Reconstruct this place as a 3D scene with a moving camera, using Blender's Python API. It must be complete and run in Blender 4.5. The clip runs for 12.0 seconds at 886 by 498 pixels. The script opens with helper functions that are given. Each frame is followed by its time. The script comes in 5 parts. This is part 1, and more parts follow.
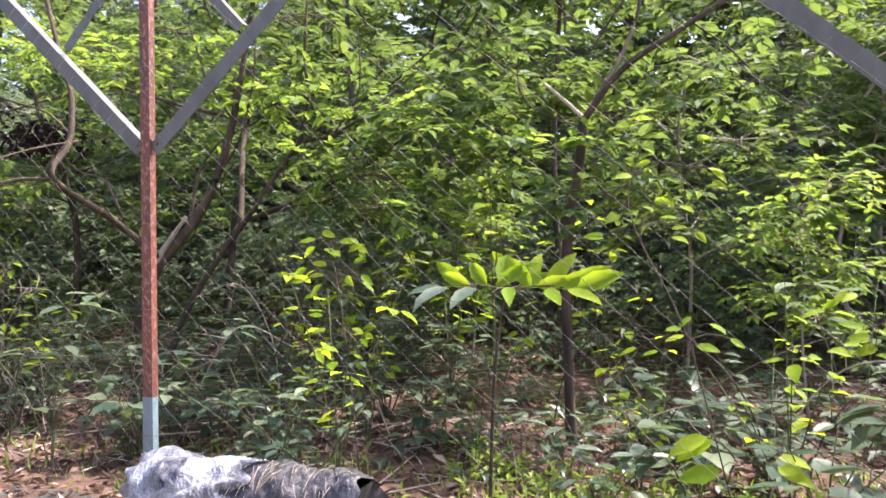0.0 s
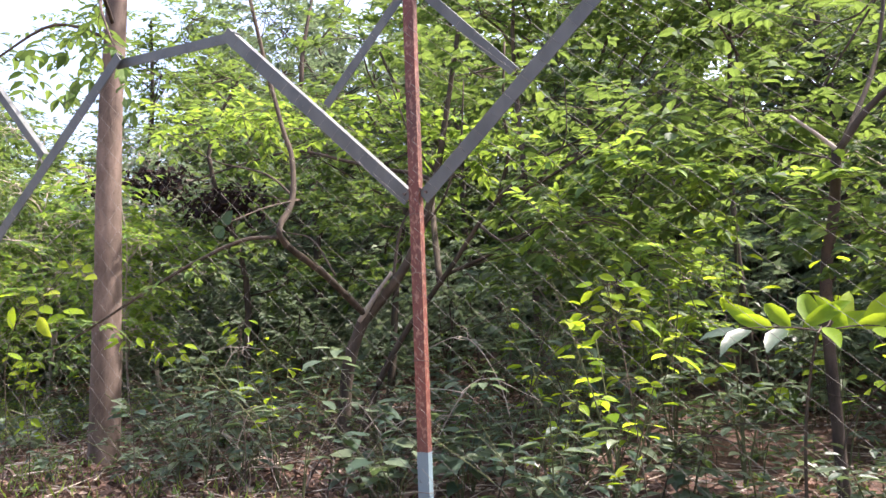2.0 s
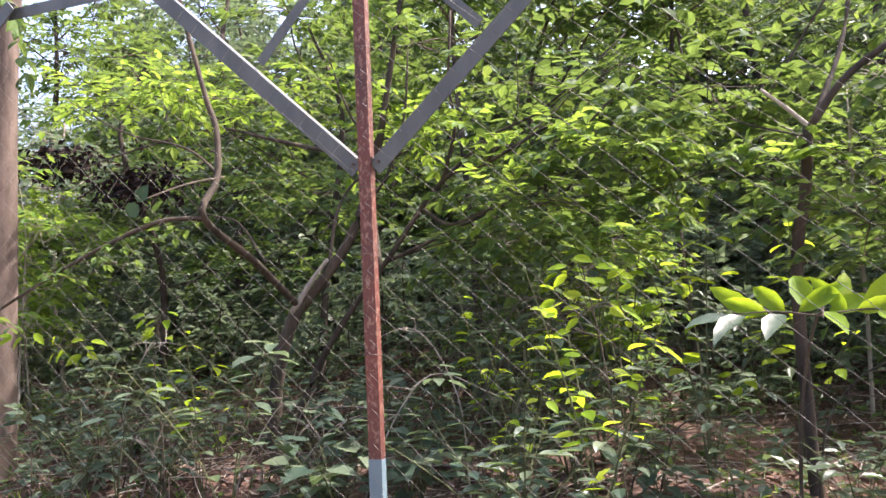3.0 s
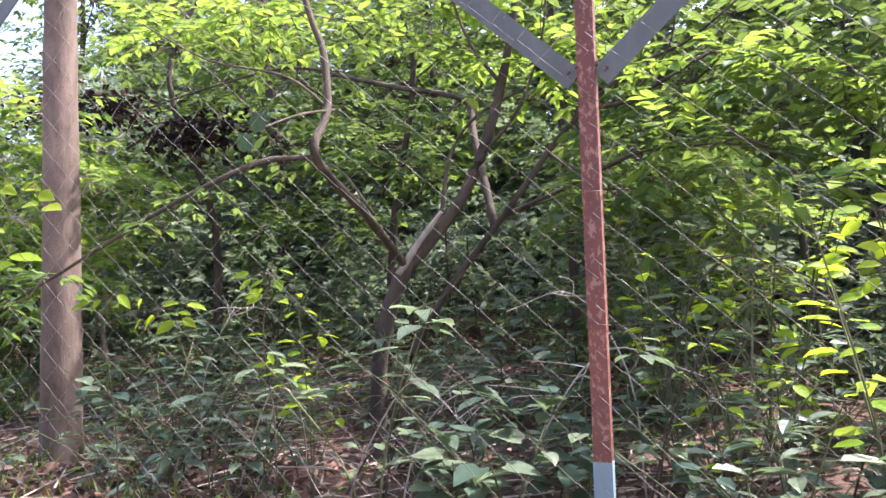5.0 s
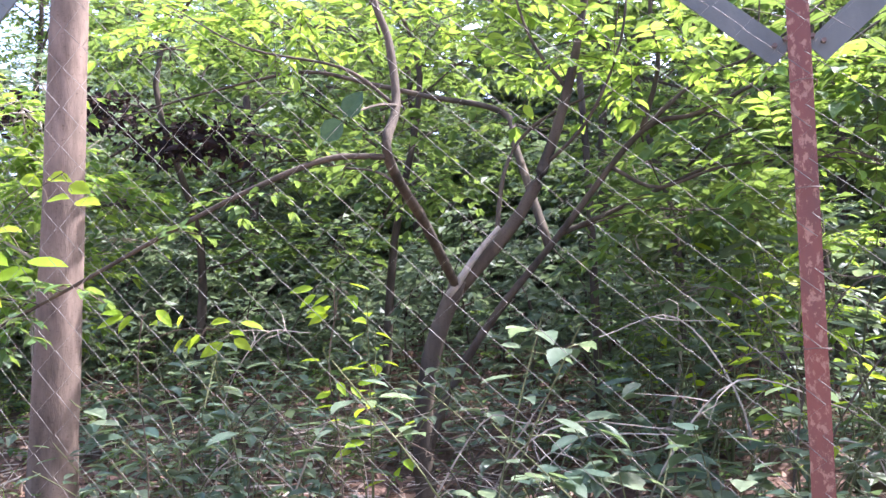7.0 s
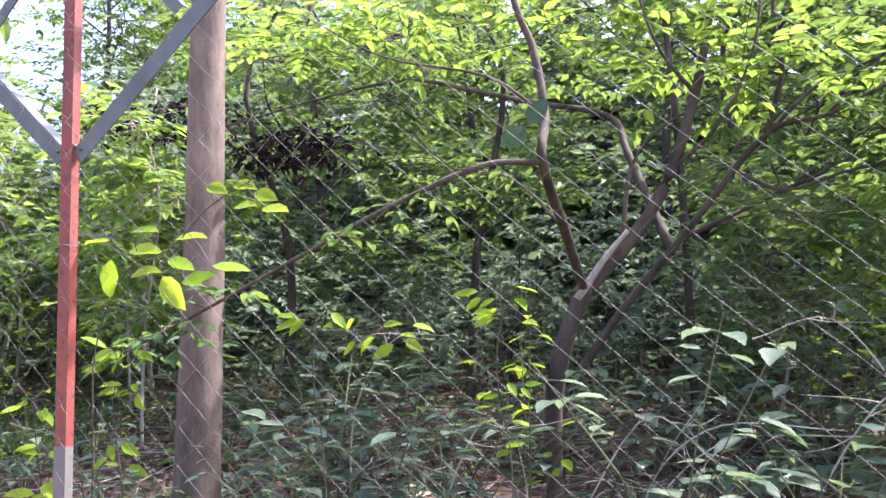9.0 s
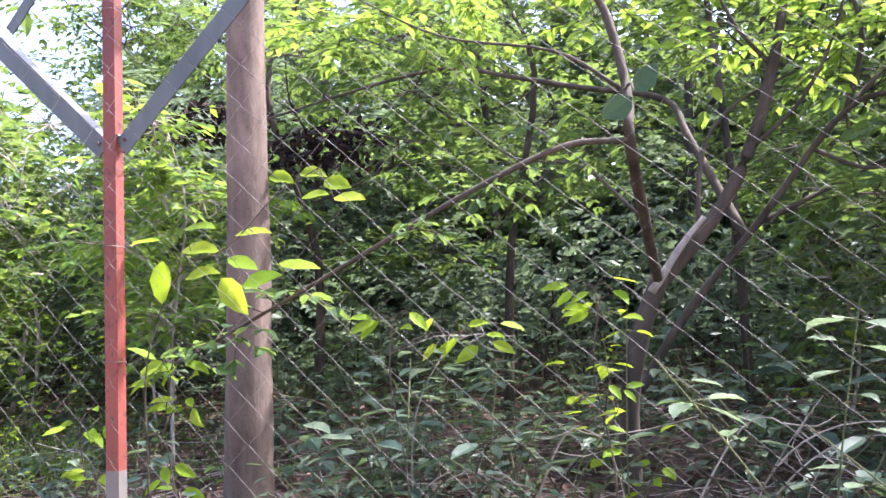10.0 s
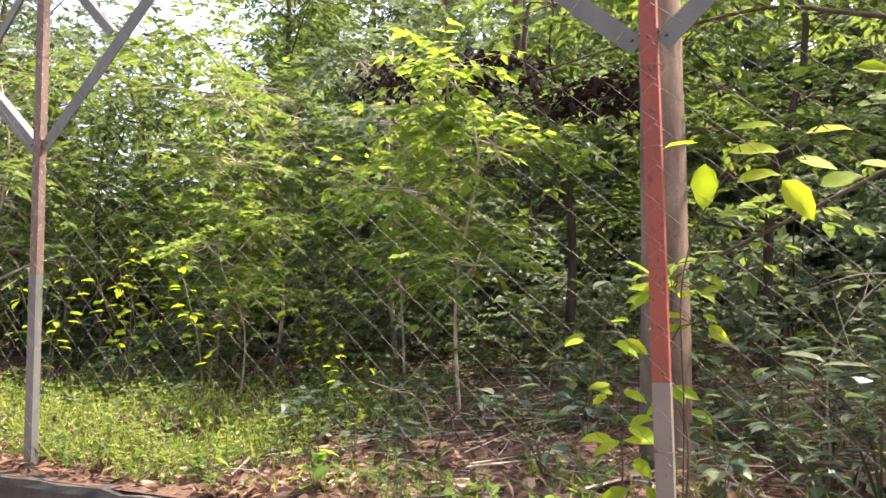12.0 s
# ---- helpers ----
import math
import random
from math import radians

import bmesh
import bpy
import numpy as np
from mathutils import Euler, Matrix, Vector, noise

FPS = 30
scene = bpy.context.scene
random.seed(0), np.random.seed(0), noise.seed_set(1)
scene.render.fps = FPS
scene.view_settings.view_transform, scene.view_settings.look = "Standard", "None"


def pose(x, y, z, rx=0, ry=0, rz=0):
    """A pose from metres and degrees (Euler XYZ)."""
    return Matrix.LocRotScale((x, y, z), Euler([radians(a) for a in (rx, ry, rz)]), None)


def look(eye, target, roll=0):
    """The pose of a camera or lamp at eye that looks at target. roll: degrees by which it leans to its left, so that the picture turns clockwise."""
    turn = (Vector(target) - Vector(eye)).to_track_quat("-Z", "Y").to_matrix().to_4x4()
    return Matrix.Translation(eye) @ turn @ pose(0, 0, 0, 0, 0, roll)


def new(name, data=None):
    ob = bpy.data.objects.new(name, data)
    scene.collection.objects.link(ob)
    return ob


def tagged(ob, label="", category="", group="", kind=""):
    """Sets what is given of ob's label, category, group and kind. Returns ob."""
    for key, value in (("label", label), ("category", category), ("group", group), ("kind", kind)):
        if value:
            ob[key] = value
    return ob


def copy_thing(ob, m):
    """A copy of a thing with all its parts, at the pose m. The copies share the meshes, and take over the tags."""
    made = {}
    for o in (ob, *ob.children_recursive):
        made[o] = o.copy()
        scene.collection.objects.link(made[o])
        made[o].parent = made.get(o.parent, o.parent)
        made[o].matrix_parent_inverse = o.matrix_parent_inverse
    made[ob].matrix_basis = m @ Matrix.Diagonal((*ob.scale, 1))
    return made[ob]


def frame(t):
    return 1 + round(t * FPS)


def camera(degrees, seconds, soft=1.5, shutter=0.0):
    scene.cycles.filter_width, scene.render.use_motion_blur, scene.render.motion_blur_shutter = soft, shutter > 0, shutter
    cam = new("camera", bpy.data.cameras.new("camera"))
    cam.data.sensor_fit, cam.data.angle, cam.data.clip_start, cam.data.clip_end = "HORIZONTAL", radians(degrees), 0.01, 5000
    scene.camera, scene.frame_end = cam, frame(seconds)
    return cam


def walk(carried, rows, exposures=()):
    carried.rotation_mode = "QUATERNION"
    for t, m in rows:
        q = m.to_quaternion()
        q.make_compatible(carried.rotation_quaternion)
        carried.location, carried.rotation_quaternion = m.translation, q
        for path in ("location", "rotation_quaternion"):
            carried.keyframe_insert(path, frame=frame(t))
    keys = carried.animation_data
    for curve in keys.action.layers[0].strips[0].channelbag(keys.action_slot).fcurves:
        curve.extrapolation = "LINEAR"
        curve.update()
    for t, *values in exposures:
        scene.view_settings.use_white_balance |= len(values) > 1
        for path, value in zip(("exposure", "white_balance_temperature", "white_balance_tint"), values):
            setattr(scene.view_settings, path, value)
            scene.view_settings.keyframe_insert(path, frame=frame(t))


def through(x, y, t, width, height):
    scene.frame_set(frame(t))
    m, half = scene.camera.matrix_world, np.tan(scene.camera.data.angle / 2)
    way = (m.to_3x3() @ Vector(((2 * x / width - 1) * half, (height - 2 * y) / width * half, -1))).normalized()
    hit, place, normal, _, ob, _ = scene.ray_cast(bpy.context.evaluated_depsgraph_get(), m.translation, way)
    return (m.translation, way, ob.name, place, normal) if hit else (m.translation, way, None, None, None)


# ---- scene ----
cam = camera(59.9, 12.0, shutter=0.1)
PATH = [
    (0, (2.437, -2.744, 1.124), (1.736, -0.87, 1.123), -0.4),
    (0.5, (2.185, -2.914, 1.085), (1.767, -0.966, 0.915), -4.5),
    (0.6, (2.119, -2.943, 1.111), (1.755, -0.982, 0.955), -5.0),
    (0.9, (2.032, -3.02, 1.144), (1.731, -1.045, 1.163), -4.1),
    (1, (2.002, -3.062, 1.158), (1.705, -1.085, 1.188), -3.8),
    (1.5, (1.874, -3.093, 1.142), (1.24, -1.198, 1.231), -2.6),
    (2, (1.651, -2.938, 1.07), (0.735, -1.167, 1.233), -1.9),
    (2.5, (1.463, -2.733, 1.076), (0.638, -0.921, 1.265), -2.0),
    (2.7, (1.43, -2.674, 1.064), (0.694, -0.822, 1.23), -2.1),
    (4.3, (0.654, -2.424, 1.026), (-0.094, -0.571, 1.098), -3.2),
    (4.5, (0.573, -2.322, 1.036), (-0.199, -0.478, 1.103), -3.0),
    (5, (0.433, -2.203, 1.029), (-0.325, -0.353, 1.087), -1.9),
    (5.5, (0.261, -2.224, 1.003), (-0.426, -0.346, 1.056), -1.7),
    (6, (0.032, -2.208, 0.996), (-0.591, -0.309, 1.063), -2.1),
    (6.5, (-0.14, -2.091, 0.976), (-0.733, -0.185, 1.097), -1.7),
    (6.7, (-0.211, -1.999, 0.978), (-0.807, -0.094, 1.109), -1.4),
    (8.3, (-0.478, -2.058, 0.997), (-1.163, -0.187, 1.17), -0.1),
    (8.5, (-0.576, -2.157, 1.0), (-1.267, -0.287, 1.166), -0.4),
    (9, (-0.726, -2.215, 0.978), (-1.413, -0.344, 1.136), -1.1),
    (9.5, (-0.876, -2.07, 0.957), (-1.548, -0.193, 1.114), -2.0),
    (10, (-1.099, -2.046, 0.965), (-1.787, -0.176, 1.134), -2.8),
    (10.5, (-1.463, -2.227, 0.941), (-2.191, -0.372, 1.112), -3.4),
    (11, (-1.826, -2.39, 0.9), (-2.605, -0.557, 1.074), -3.4),
    (11.5, (-2.223, -2.374, 0.796), (-3.083, -0.576, 0.958), -3.2),
    (12, (-2.555, -2.471, 0.757), (-3.437, -0.682, 0.906), -1.1),
]
walk(cam, [(t, look(eye, target, roll)) for t, eye, target, roll in PATH], [(0, 2.24, 6300, 21), (2.5, 2.18, 6350, 21), (5.5, 2.72, 5850, 24), (6.5, 3.0, 5700, 25), (8.5, 2.64, 5650, 24), (9.5, 2.76, 5600, 24), (10.5, 2.7, 5950, 21), (11.0, 2.64, 6200, 19), (11.5, 2.6, 6500, 21), (12.0, 2.48, 7300, 20)])


# ---- light ----
SUN_AZIMUTH, SUN_HEIGHT = radians(50), radians(56)      # from +y towards +x; above the horizon
world = bpy.data.worlds.new("world")
scene.world = world
world.use_nodes = True
wt = world.node_tree
sky = wt.nodes.new("ShaderNodeTexSky")
sky.sky_type, sky.sun_disc = 'NISHITA', False
sky.sun_elevation, sky.sun_rotation = SUN_HEIGHT, SUN_AZIMUTH
sky.air_density, sky.dust_density, sky.ozone_density = 1.0, 5.0, 0.6
wt.links.new(sky.outputs[0], wt.nodes["Background"].inputs[0])
wt.nodes["Background"].inputs[1].default_value = 0.15
sun = new("sun", bpy.data.lights.new("sun", 'SUN'))
sun.data.energy, sun.data.angle, sun.data.color = 3.3, radians(0.6), (1.0, 0.94, 0.83)
to_sun = Vector((math.sin(SUN_AZIMUTH) * math.cos(SUN_HEIGHT), math.cos(SUN_AZIMUTH) * math.cos(SUN_HEIGHT), math.sin(SUN_HEIGHT)))
sun.matrix_world = look(to_sun * 40, (0, 0, 0))

# ---- materials ----


def material(name, rough=0.6, metal=0.0, spec=0.5):
    m = bpy.data.materials.new(name)
    m.use_nodes = True
    p = m.node_tree.nodes["Principled BSDF"]
    p.inputs["Roughness"].default_value = rough
    p.inputs["Metallic"].default_value = metal
    p.inputs["Specular IOR Level"].default_value = spec
    return m, m.node_tree, p


def ramp(t, source, stops):
    r = t.nodes.new("ShaderNodeValToRGB")
    while len(r.color_ramp.elements) < len(stops):
        r.color_ramp.elements.new(0.5)
    for e, (at, c) in zip(r.color_ramp.elements, stops):
        e.position, e.color = at, (*c, 1)
    t.links.new(source, r.inputs[0])
    return r.outputs[0]


def grain(t, scale, detail=4.0, stretch=(1, 1, 1), rough=0.6):
    co = t.nodes.new("ShaderNodeTexCoord")
    mp = t.nodes.new("ShaderNodeMapping")
    mp.inputs["Scale"].default_value = stretch
    n = t.nodes.new("ShaderNodeTexNoise")
    n.inputs["Scale"].default_value, n.inputs["Detail"].default_value, n.inputs["Roughness"].default_value = scale, detail, rough
    t.links.new(co.outputs["Object"], mp.inputs[0])
    t.links.new(mp.outputs[0], n.inputs["Vector"])
    return n.outputs[0]


def blend(t, fac, a, b, how='MIX'):
    m = t.nodes.new("ShaderNodeMix")
    m.data_type, m.blend_type = 'RGBA', how
    for socket, value in ((m.inputs[0], fac), (m.inputs[6], a), (m.inputs[7], b)):
        if isinstance(value, (int, float)):
            socket.default_value = value
        elif isinstance(value, tuple):
            socket.default_value = (*value, 1)
        else:
            t.links.new(value, socket)
    return m.outputs[2]


def relief(t, p, height, strength=0.5, distance=0.01):
    b = t.nodes.new("ShaderNodeBump")
    b.inputs["Strength"].default_value, b.inputs["Distance"].default_value = strength, distance
    t.links.new(height, b.inputs["Height"])
    t.links.new(b.outputs[0], p.inputs["Normal"])


def leaf_material(name, stops, through, share=0.5, rough=0.42, spec=0.16):
    """A thin leaf: coloured by the leaf, with light that comes through it."""
    m, t, p = material(name, rough + 0.15, 0, spec)
    geo = t.nodes.new("ShaderNodeNewGeometry")
    info = t.nodes.new("ShaderNodeObjectInfo")
    both = t.nodes.new("ShaderNodeMath")
    t.links.new(geo.outputs["Random Per Island"], both.inputs[0])
    t.links.new(info.outputs["Random"], both.inputs[1])
    wrap = t.nodes.new("ShaderNodeMath")
    wrap.operation = 'FRACT'
    t.links.new(both.outputs[0], wrap.inputs[0])
    tint = ramp(t, wrap.outputs[0], stops)
    vein = ramp(t, grain(t, 60, 2), [(0.3, (0.75, 0.75, 0.75)), (0.7, (1.1, 1.1, 1.05))])
    base = blend(t, 0.6, tint, vein, 'MULTIPLY')
    blotch = ramp(t, grain(t, 9, 4), [(0.35, (0.72, 0.74, 0.7)), (0.65, (1.15, 1.12, 1.1))])
    base = blend(t, 0.5, base, blotch, 'MULTIPLY')
    t.links.new(base, p.inputs["Base Color"])
    tr = t.nodes.new("ShaderNodeBsdfTranslucent")
    t.links.new(blend(t, 0.45, base, through, 'MIX'), tr.inputs[0])
    mix = t.nodes.new("ShaderNodeMixShader")
    mix.inputs[0].default_value = share
    t.links.new(p.outputs[0], mix.inputs[1])
    t.links.new(tr.outputs[0], mix.inputs[2])
    t.links.new(mix.outputs[0], t.nodes["Material Output"].inputs[0])
    return m


LEAF = leaf_material("fresh_leaf", [(0, (0.035, 0.072, 0.032)), (0.5, (0.065, 0.12, 0.038)), (0.85, (0.105, 0.175, 0.045)), (1, (0.165, 0.22, 0.05))], (0.27, 0.375, 0.055), 0.42)
# brighter yellow-green copy of LEAF, with sunlight put into the colour
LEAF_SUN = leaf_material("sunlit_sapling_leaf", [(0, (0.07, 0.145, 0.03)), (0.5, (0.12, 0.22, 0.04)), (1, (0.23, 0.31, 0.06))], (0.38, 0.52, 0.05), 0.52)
LEAF_DEEP = leaf_material("deep_leaf", [(0, (0.058, 0.09, 0.063)), (0.6, (0.094, 0.136, 0.086)), (1, (0.145, 0.19, 0.104))], (0.215, 0.29, 0.12), 0.42, 0.32, 0.24)
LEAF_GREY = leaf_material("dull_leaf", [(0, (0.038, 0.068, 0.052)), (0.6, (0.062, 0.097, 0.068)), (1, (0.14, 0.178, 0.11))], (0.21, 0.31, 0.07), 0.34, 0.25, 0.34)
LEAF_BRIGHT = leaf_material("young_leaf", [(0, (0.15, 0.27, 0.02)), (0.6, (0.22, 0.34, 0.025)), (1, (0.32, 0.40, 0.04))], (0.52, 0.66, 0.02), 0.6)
# dark leaf copy: the shade on the large leaf pair is in its colour
LEAF_SHADED = leaf_material("shaded_dark_leaf", [(0, (0.02, 0.045, 0.03)), (1, (0.035, 0.065, 0.042))], (0.06, 0.12, 0.05), 0.12, 0.6)
LEAF_DRY = leaf_material("dry_leaf", [(0, (0.05, 0.032, 0.025)), (0.5, (0.11, 0.068, 0.05)), (0.8, (0.21, 0.135, 0.10)), (1, (0.38, 0.29, 0.23))], (0.30, 0.17, 0.09), 0.15, 0.7)
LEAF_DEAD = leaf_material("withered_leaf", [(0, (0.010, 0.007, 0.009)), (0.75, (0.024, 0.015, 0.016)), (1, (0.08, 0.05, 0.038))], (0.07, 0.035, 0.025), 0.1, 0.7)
GRASS = leaf_material("grass_blade", [(0, (0.09, 0.17, 0.03)), (0.6, (0.18, 0.28, 0.05)), (1, (0.33, 0.36, 0.12))], (0.40, 0.48, 0.06), 0.45)
STRAW = leaf_material("straw", [(0, (0.20, 0.16, 0.07)), (0.6, (0.36, 0.30, 0.16)), (1, (0.46, 0.42, 0.26))], (0.45, 0.38, 0.15), 0.3)


def bark_material(name, dark, light, scale=9, stretch=(1, 1, 0.25), strength=0.6):
    m, t, p = material(name, 0.85, 0, 0.2)
    c = ramp(t, grain(t, scale, 6, stretch), [(0.3, dark), (0.7, light)])
    c = blend(t, 0.55, c, ramp(t, grain(t, scale * 0.25, 3), [(0.35, (0.6, 0.6, 0.6)), (0.65, (1.2, 1.15, 1.1))]), 'MULTIPLY')
    spot = ramp(t, grain(t, scale * 7, 3, (1, 1, 2.2)), [(0.60, (1, 1, 1)), (0.68, (0.5, 0.47, 0.45))])
    c = blend(t, 0.7, c, spot, 'MULTIPLY')
    t.links.new(c, p.inputs["Base Color"])
    relief(t, p, grain(t, scale * 3, 6, stretch), strength, 0.012)
    return m


BARK = bark_material("brown_bark", (0.027, 0.022, 0.017), (0.095, 0.075, 0.056))
BARK_PALE = bark_material("smooth_pinkish_bark", (0.062, 0.046, 0.037), (0.195, 0.148, 0.12), 8, (1, 1, 0.35), 0.6)
BARK_DARK = bark_material("dark_bark", (0.03, 0.023, 0.018), (0.10, 0.075, 0.06))
BARK_RAW = bark_material("flaking_pink_bark", (0.30, 0.20, 0.165), (0.58, 0.43, 0.37), 14, (1, 1, 0.3), 1.0)
STEM = bark_material("green_stem", (0.05, 0.06, 0.028), (0.12, 0.13, 0.06), 12)
BARK_GREY = bark_material("bleached_twig", (0.22, 0.19, 0.16), (0.42, 0.37, 0.31), 12)


def soil_material(name, stops, fine):
    m, t, p = material(name, 0.95, 0, 0.15)
    c = ramp(t, grain(t, 1.3, 5), stops)
    c = blend(t, 0.7, c, ramp(t, grain(t, fine, 6), [(0.3, (0.45, 0.42, 0.40)), (0.7, (1.25, 1.2, 1.15))]), 'MULTIPLY')
    t.links.new(c, p.inputs["Base Color"])
    relief(t, p, grain(t, fine * 0.7, 8), 0.9, 0.03)
    return m


SOIL = soil_material("red_soil", [(0.3, (0.06, 0.040, 0.032)), (0.55, (0.115, 0.073, 0.058)), (0.75, (0.21, 0.128, 0.10))], 28)
GRAVEL = soil_material("path_gravel", [(0.3, (0.20, 0.16, 0.13)), (0.7, (0.34, 0.27, 0.22))], 45)


def concrete_material():
    m, t, p = material("weathered_concrete", 0.9, 0, 0.25)
    c = ramp(t, grain(t, 4, 6), [(0.3, (0.026, 0.026, 0.024)), (0.7, (0.078, 0.073, 0.067))])
    c = blend(t, 0.5, c, ramp(t, grain(t, 40, 5), [(0.3, (0.6, 0.6, 0.6)), (0.7, (1.15, 1.15, 1.15))]), 'MULTIPLY')
    t.links.new(c, p.inputs["Base Color"])
    relief(t, p, grain(t, 30, 8), 0.6, 0.01)
    return m


CONCRETE = concrete_material()


def paint_material(name, paint, worn, under, at=0.56, rough=0.6):
    """Old paint, streaked along the bar, with the coat under it showing in flakes."""
    m, t, p = material(name, rough, 0, 0.4)
    c = blend(t, ramp(t, grain(t, 6, 5, (1, 1, 0.3)), [(0.35, (0, 0, 0)), (0.65, (1, 1, 1))]), paint, worn)
    flake = ramp(t, grain(t, 62, 8, (1, 1, 0.6), 0.7), [(at, (0, 0, 0)), (at + 0.05, (1, 1, 1))])
    c = blend(t, flake, c, under)
    t.links.new(c, p.inputs["Base Color"])
    relief(t, p, grain(t, 60, 6), 0.35, 0.004)
    return m


RED_OXIDE = paint_material("red_oxide_paint", (0.135, 0.040, 0.028), (0.065, 0.028, 0.024), (0.20, 0.11, 0.08), 0.53)
RED_BRIGHT = paint_material("bright_red_oxide_paint", (0.20, 0.045, 0.03), (0.12, 0.032, 0.025), (0.06, 0.026, 0.022), 0.57)
RUST_BROWN = paint_material("rusty_brown_steel", (0.07, 0.047, 0.04), (0.11, 0.07, 0.058), (0.24, 0.19, 0.165), 0.58)
GREY_PAINT = paint_material("grey_steel_paint", (0.064, 0.071, 0.069), (0.10, 0.109, 0.105), (0.20, 0.16, 0.14), 0.66, 0.5)
BLUE_GREY = paint_material("blue_grey_paint", (0.10, 0.15, 0.175), (0.15, 0.21, 0.235), (0.38, 0.40, 0.40), 0.64)
STONE_GREY = paint_material("stone_grey_paint", (0.15, 0.135, 0.118), (0.105, 0.095, 0.085), (0.07, 0.06, 0.055), 0.62)


def wire_material():
    m, t, p = material("galvanised_wire", 0.65, 0.1, 0.35)
    c = ramp(t, grain(t, 25, 4), [(0.35, (0.085, 0.079, 0.071)), (0.65, (0.185, 0.172, 0.157))])
    t.links.new(c, p.inputs["Base Color"])
    return m


WIRE = wire_material()


def plastic_material(name, stops, rough=0.4):
    m, t, p = material(name, rough, 0, 0.5)
    c = ramp(t, grain(t, 13, 8, (1, 0.3, 0.3), 0.7), stops)
    t.links.new(c, p.inputs["Base Color"])
    relief(t, p, grain(t, 22, 6), 0.8, 0.03)
    return m


PLASTIC_WHITE = plastic_material("dirty_white_plastic", [(0.36, (0.03, 0.03, 0.04)), (0.48, (0.17, 0.175, 0.20)), (0.60, (0.32, 0.33, 0.37)), (0.74, (0.60, 0.60, 0.63))])
PLASTIC_BAG = plastic_material("grey_white_plastic_bag", [(0.36, (0.03, 0.03, 0.04)), (0.50, (0.13, 0.14, 0.17)), (0.66, (0.30, 0.32, 0.37))])
PLASTIC_GREY = plastic_material("grey_woven_sack", [(0.40, (0.010, 0.010, 0.015)), (0.55, (0.04, 0.038, 0.047)), (0.72, (0.17, 0.155, 0.165))], 0.5)
PLASTIC_BLACK = plastic_material("black_plastic", [(0.3, (0.015, 0.015, 0.02)), (0.7, (0.06, 0.06, 0.07))], 0.3)

# ---- builders ----
rng = np.random.default_rng(7)


class Geo:
    """Gathers vertices and faces of one mesh."""

    def __init__(self):
        self.v, self.f, self.n = [], [], 0

    def add(self, verts, faces):
        verts = np.asarray(verts, float).reshape(-1, 3)
        self.v.append(verts)
        for f in faces:
            self.f.append(np.asarray(f, int) + self.n)
        self.n += len(verts)

    def mesh(self, name, mat, smooth=False):
        me = bpy.data.meshes.new(name)
        verts = np.concatenate(self.v)
        flat = np.concatenate([f.ravel() for f in self.f])
        sizes = np.concatenate([np.full(len(f), f.shape[1]) for f in self.f])
        me.vertices.add(len(verts))
        me.vertices.foreach_set("co", verts.ravel())
        me.loops.add(len(flat))
        me.loops.foreach_set("vertex_index", flat)
        me.polygons.add(len(sizes))
        me.polygons.foreach_set("loop_start", np.concatenate([[0], np.cumsum(sizes)[:-1]]))
        me.polygons.foreach_set("use_smooth", np.full(len(sizes), smooth))
        me.update(calc_edges=True)
        me.materials.append(mat)
        return me


def part(name, geo, mat, parent, label="", smooth=False):
    ob = new(name, geo if isinstance(geo, bpy.types.Mesh) else geo.mesh(name, mat, smooth))
    ob.parent = parent
    return tagged(ob, label)


def unit(a):
    return a / np.maximum(np.linalg.norm(a, axis=-1, keepdims=True), 1e-9)


def curve_through(points, steps=4):
    """A smooth line through the points."""
    p = np.asarray(points, float)
    if len(p) < 3:
        return p
    q = np.vstack([2 * p[0] - p[1], p, 2 * p[-1] - p[-2]])
    out = []
    for k in range(len(p) - 1):
        a, b, c, d = q[k:k + 4]
        for u in np.arange(steps) / steps:
            out.append(0.5 * (2 * b + (c - a) * u + (2 * a - 5 * b + 4 * c - d) * u * u + (3 * b - a - 3 * c + d) * u ** 3))
    return np.vstack([out, p[-1]])


def tube(geo, points, r0, r1, sides=7, steps=4, knobs=0.0, cap=True):
    """A tapered limb along the points, a little uneven."""
    p = curve_through(points, steps)
    n = len(p)
    along = unit(np.gradient(p, axis=0))
    side = unit(np.cross(along, np.where(np.abs(along[:, 2:]) < 0.9, [[0, 0, 1.0]], [[1.0, 0, 0]])))
    up = np.cross(side, along)
    a = np.linspace(0, 2 * np.pi, sides, endpoint=False)
    r = np.linspace(r0, r1, n)[:, None] * (1 + knobs * rng.normal(size=(n, sides)))
    ring = p[:, None] + (np.cos(a)[:, None] * side[:, None] + np.sin(a)[:, None] * up[:, None]) * r[..., None]
    i, j = np.meshgrid(np.arange(n - 1), np.arange(sides), indexing="ij")
    k = (j + 1) % sides
    quads = np.stack([i * sides + j, i * sides + k, (i + 1) * sides + k, (i + 1) * sides + j], -1).reshape(-1, 4)
    faces = [quads]
    if cap:
        faces += [np.arange(sides)[None, ::-1], (np.arange(sides) + (n - 1) * sides)[None]]
    geo.add(ring, faces)


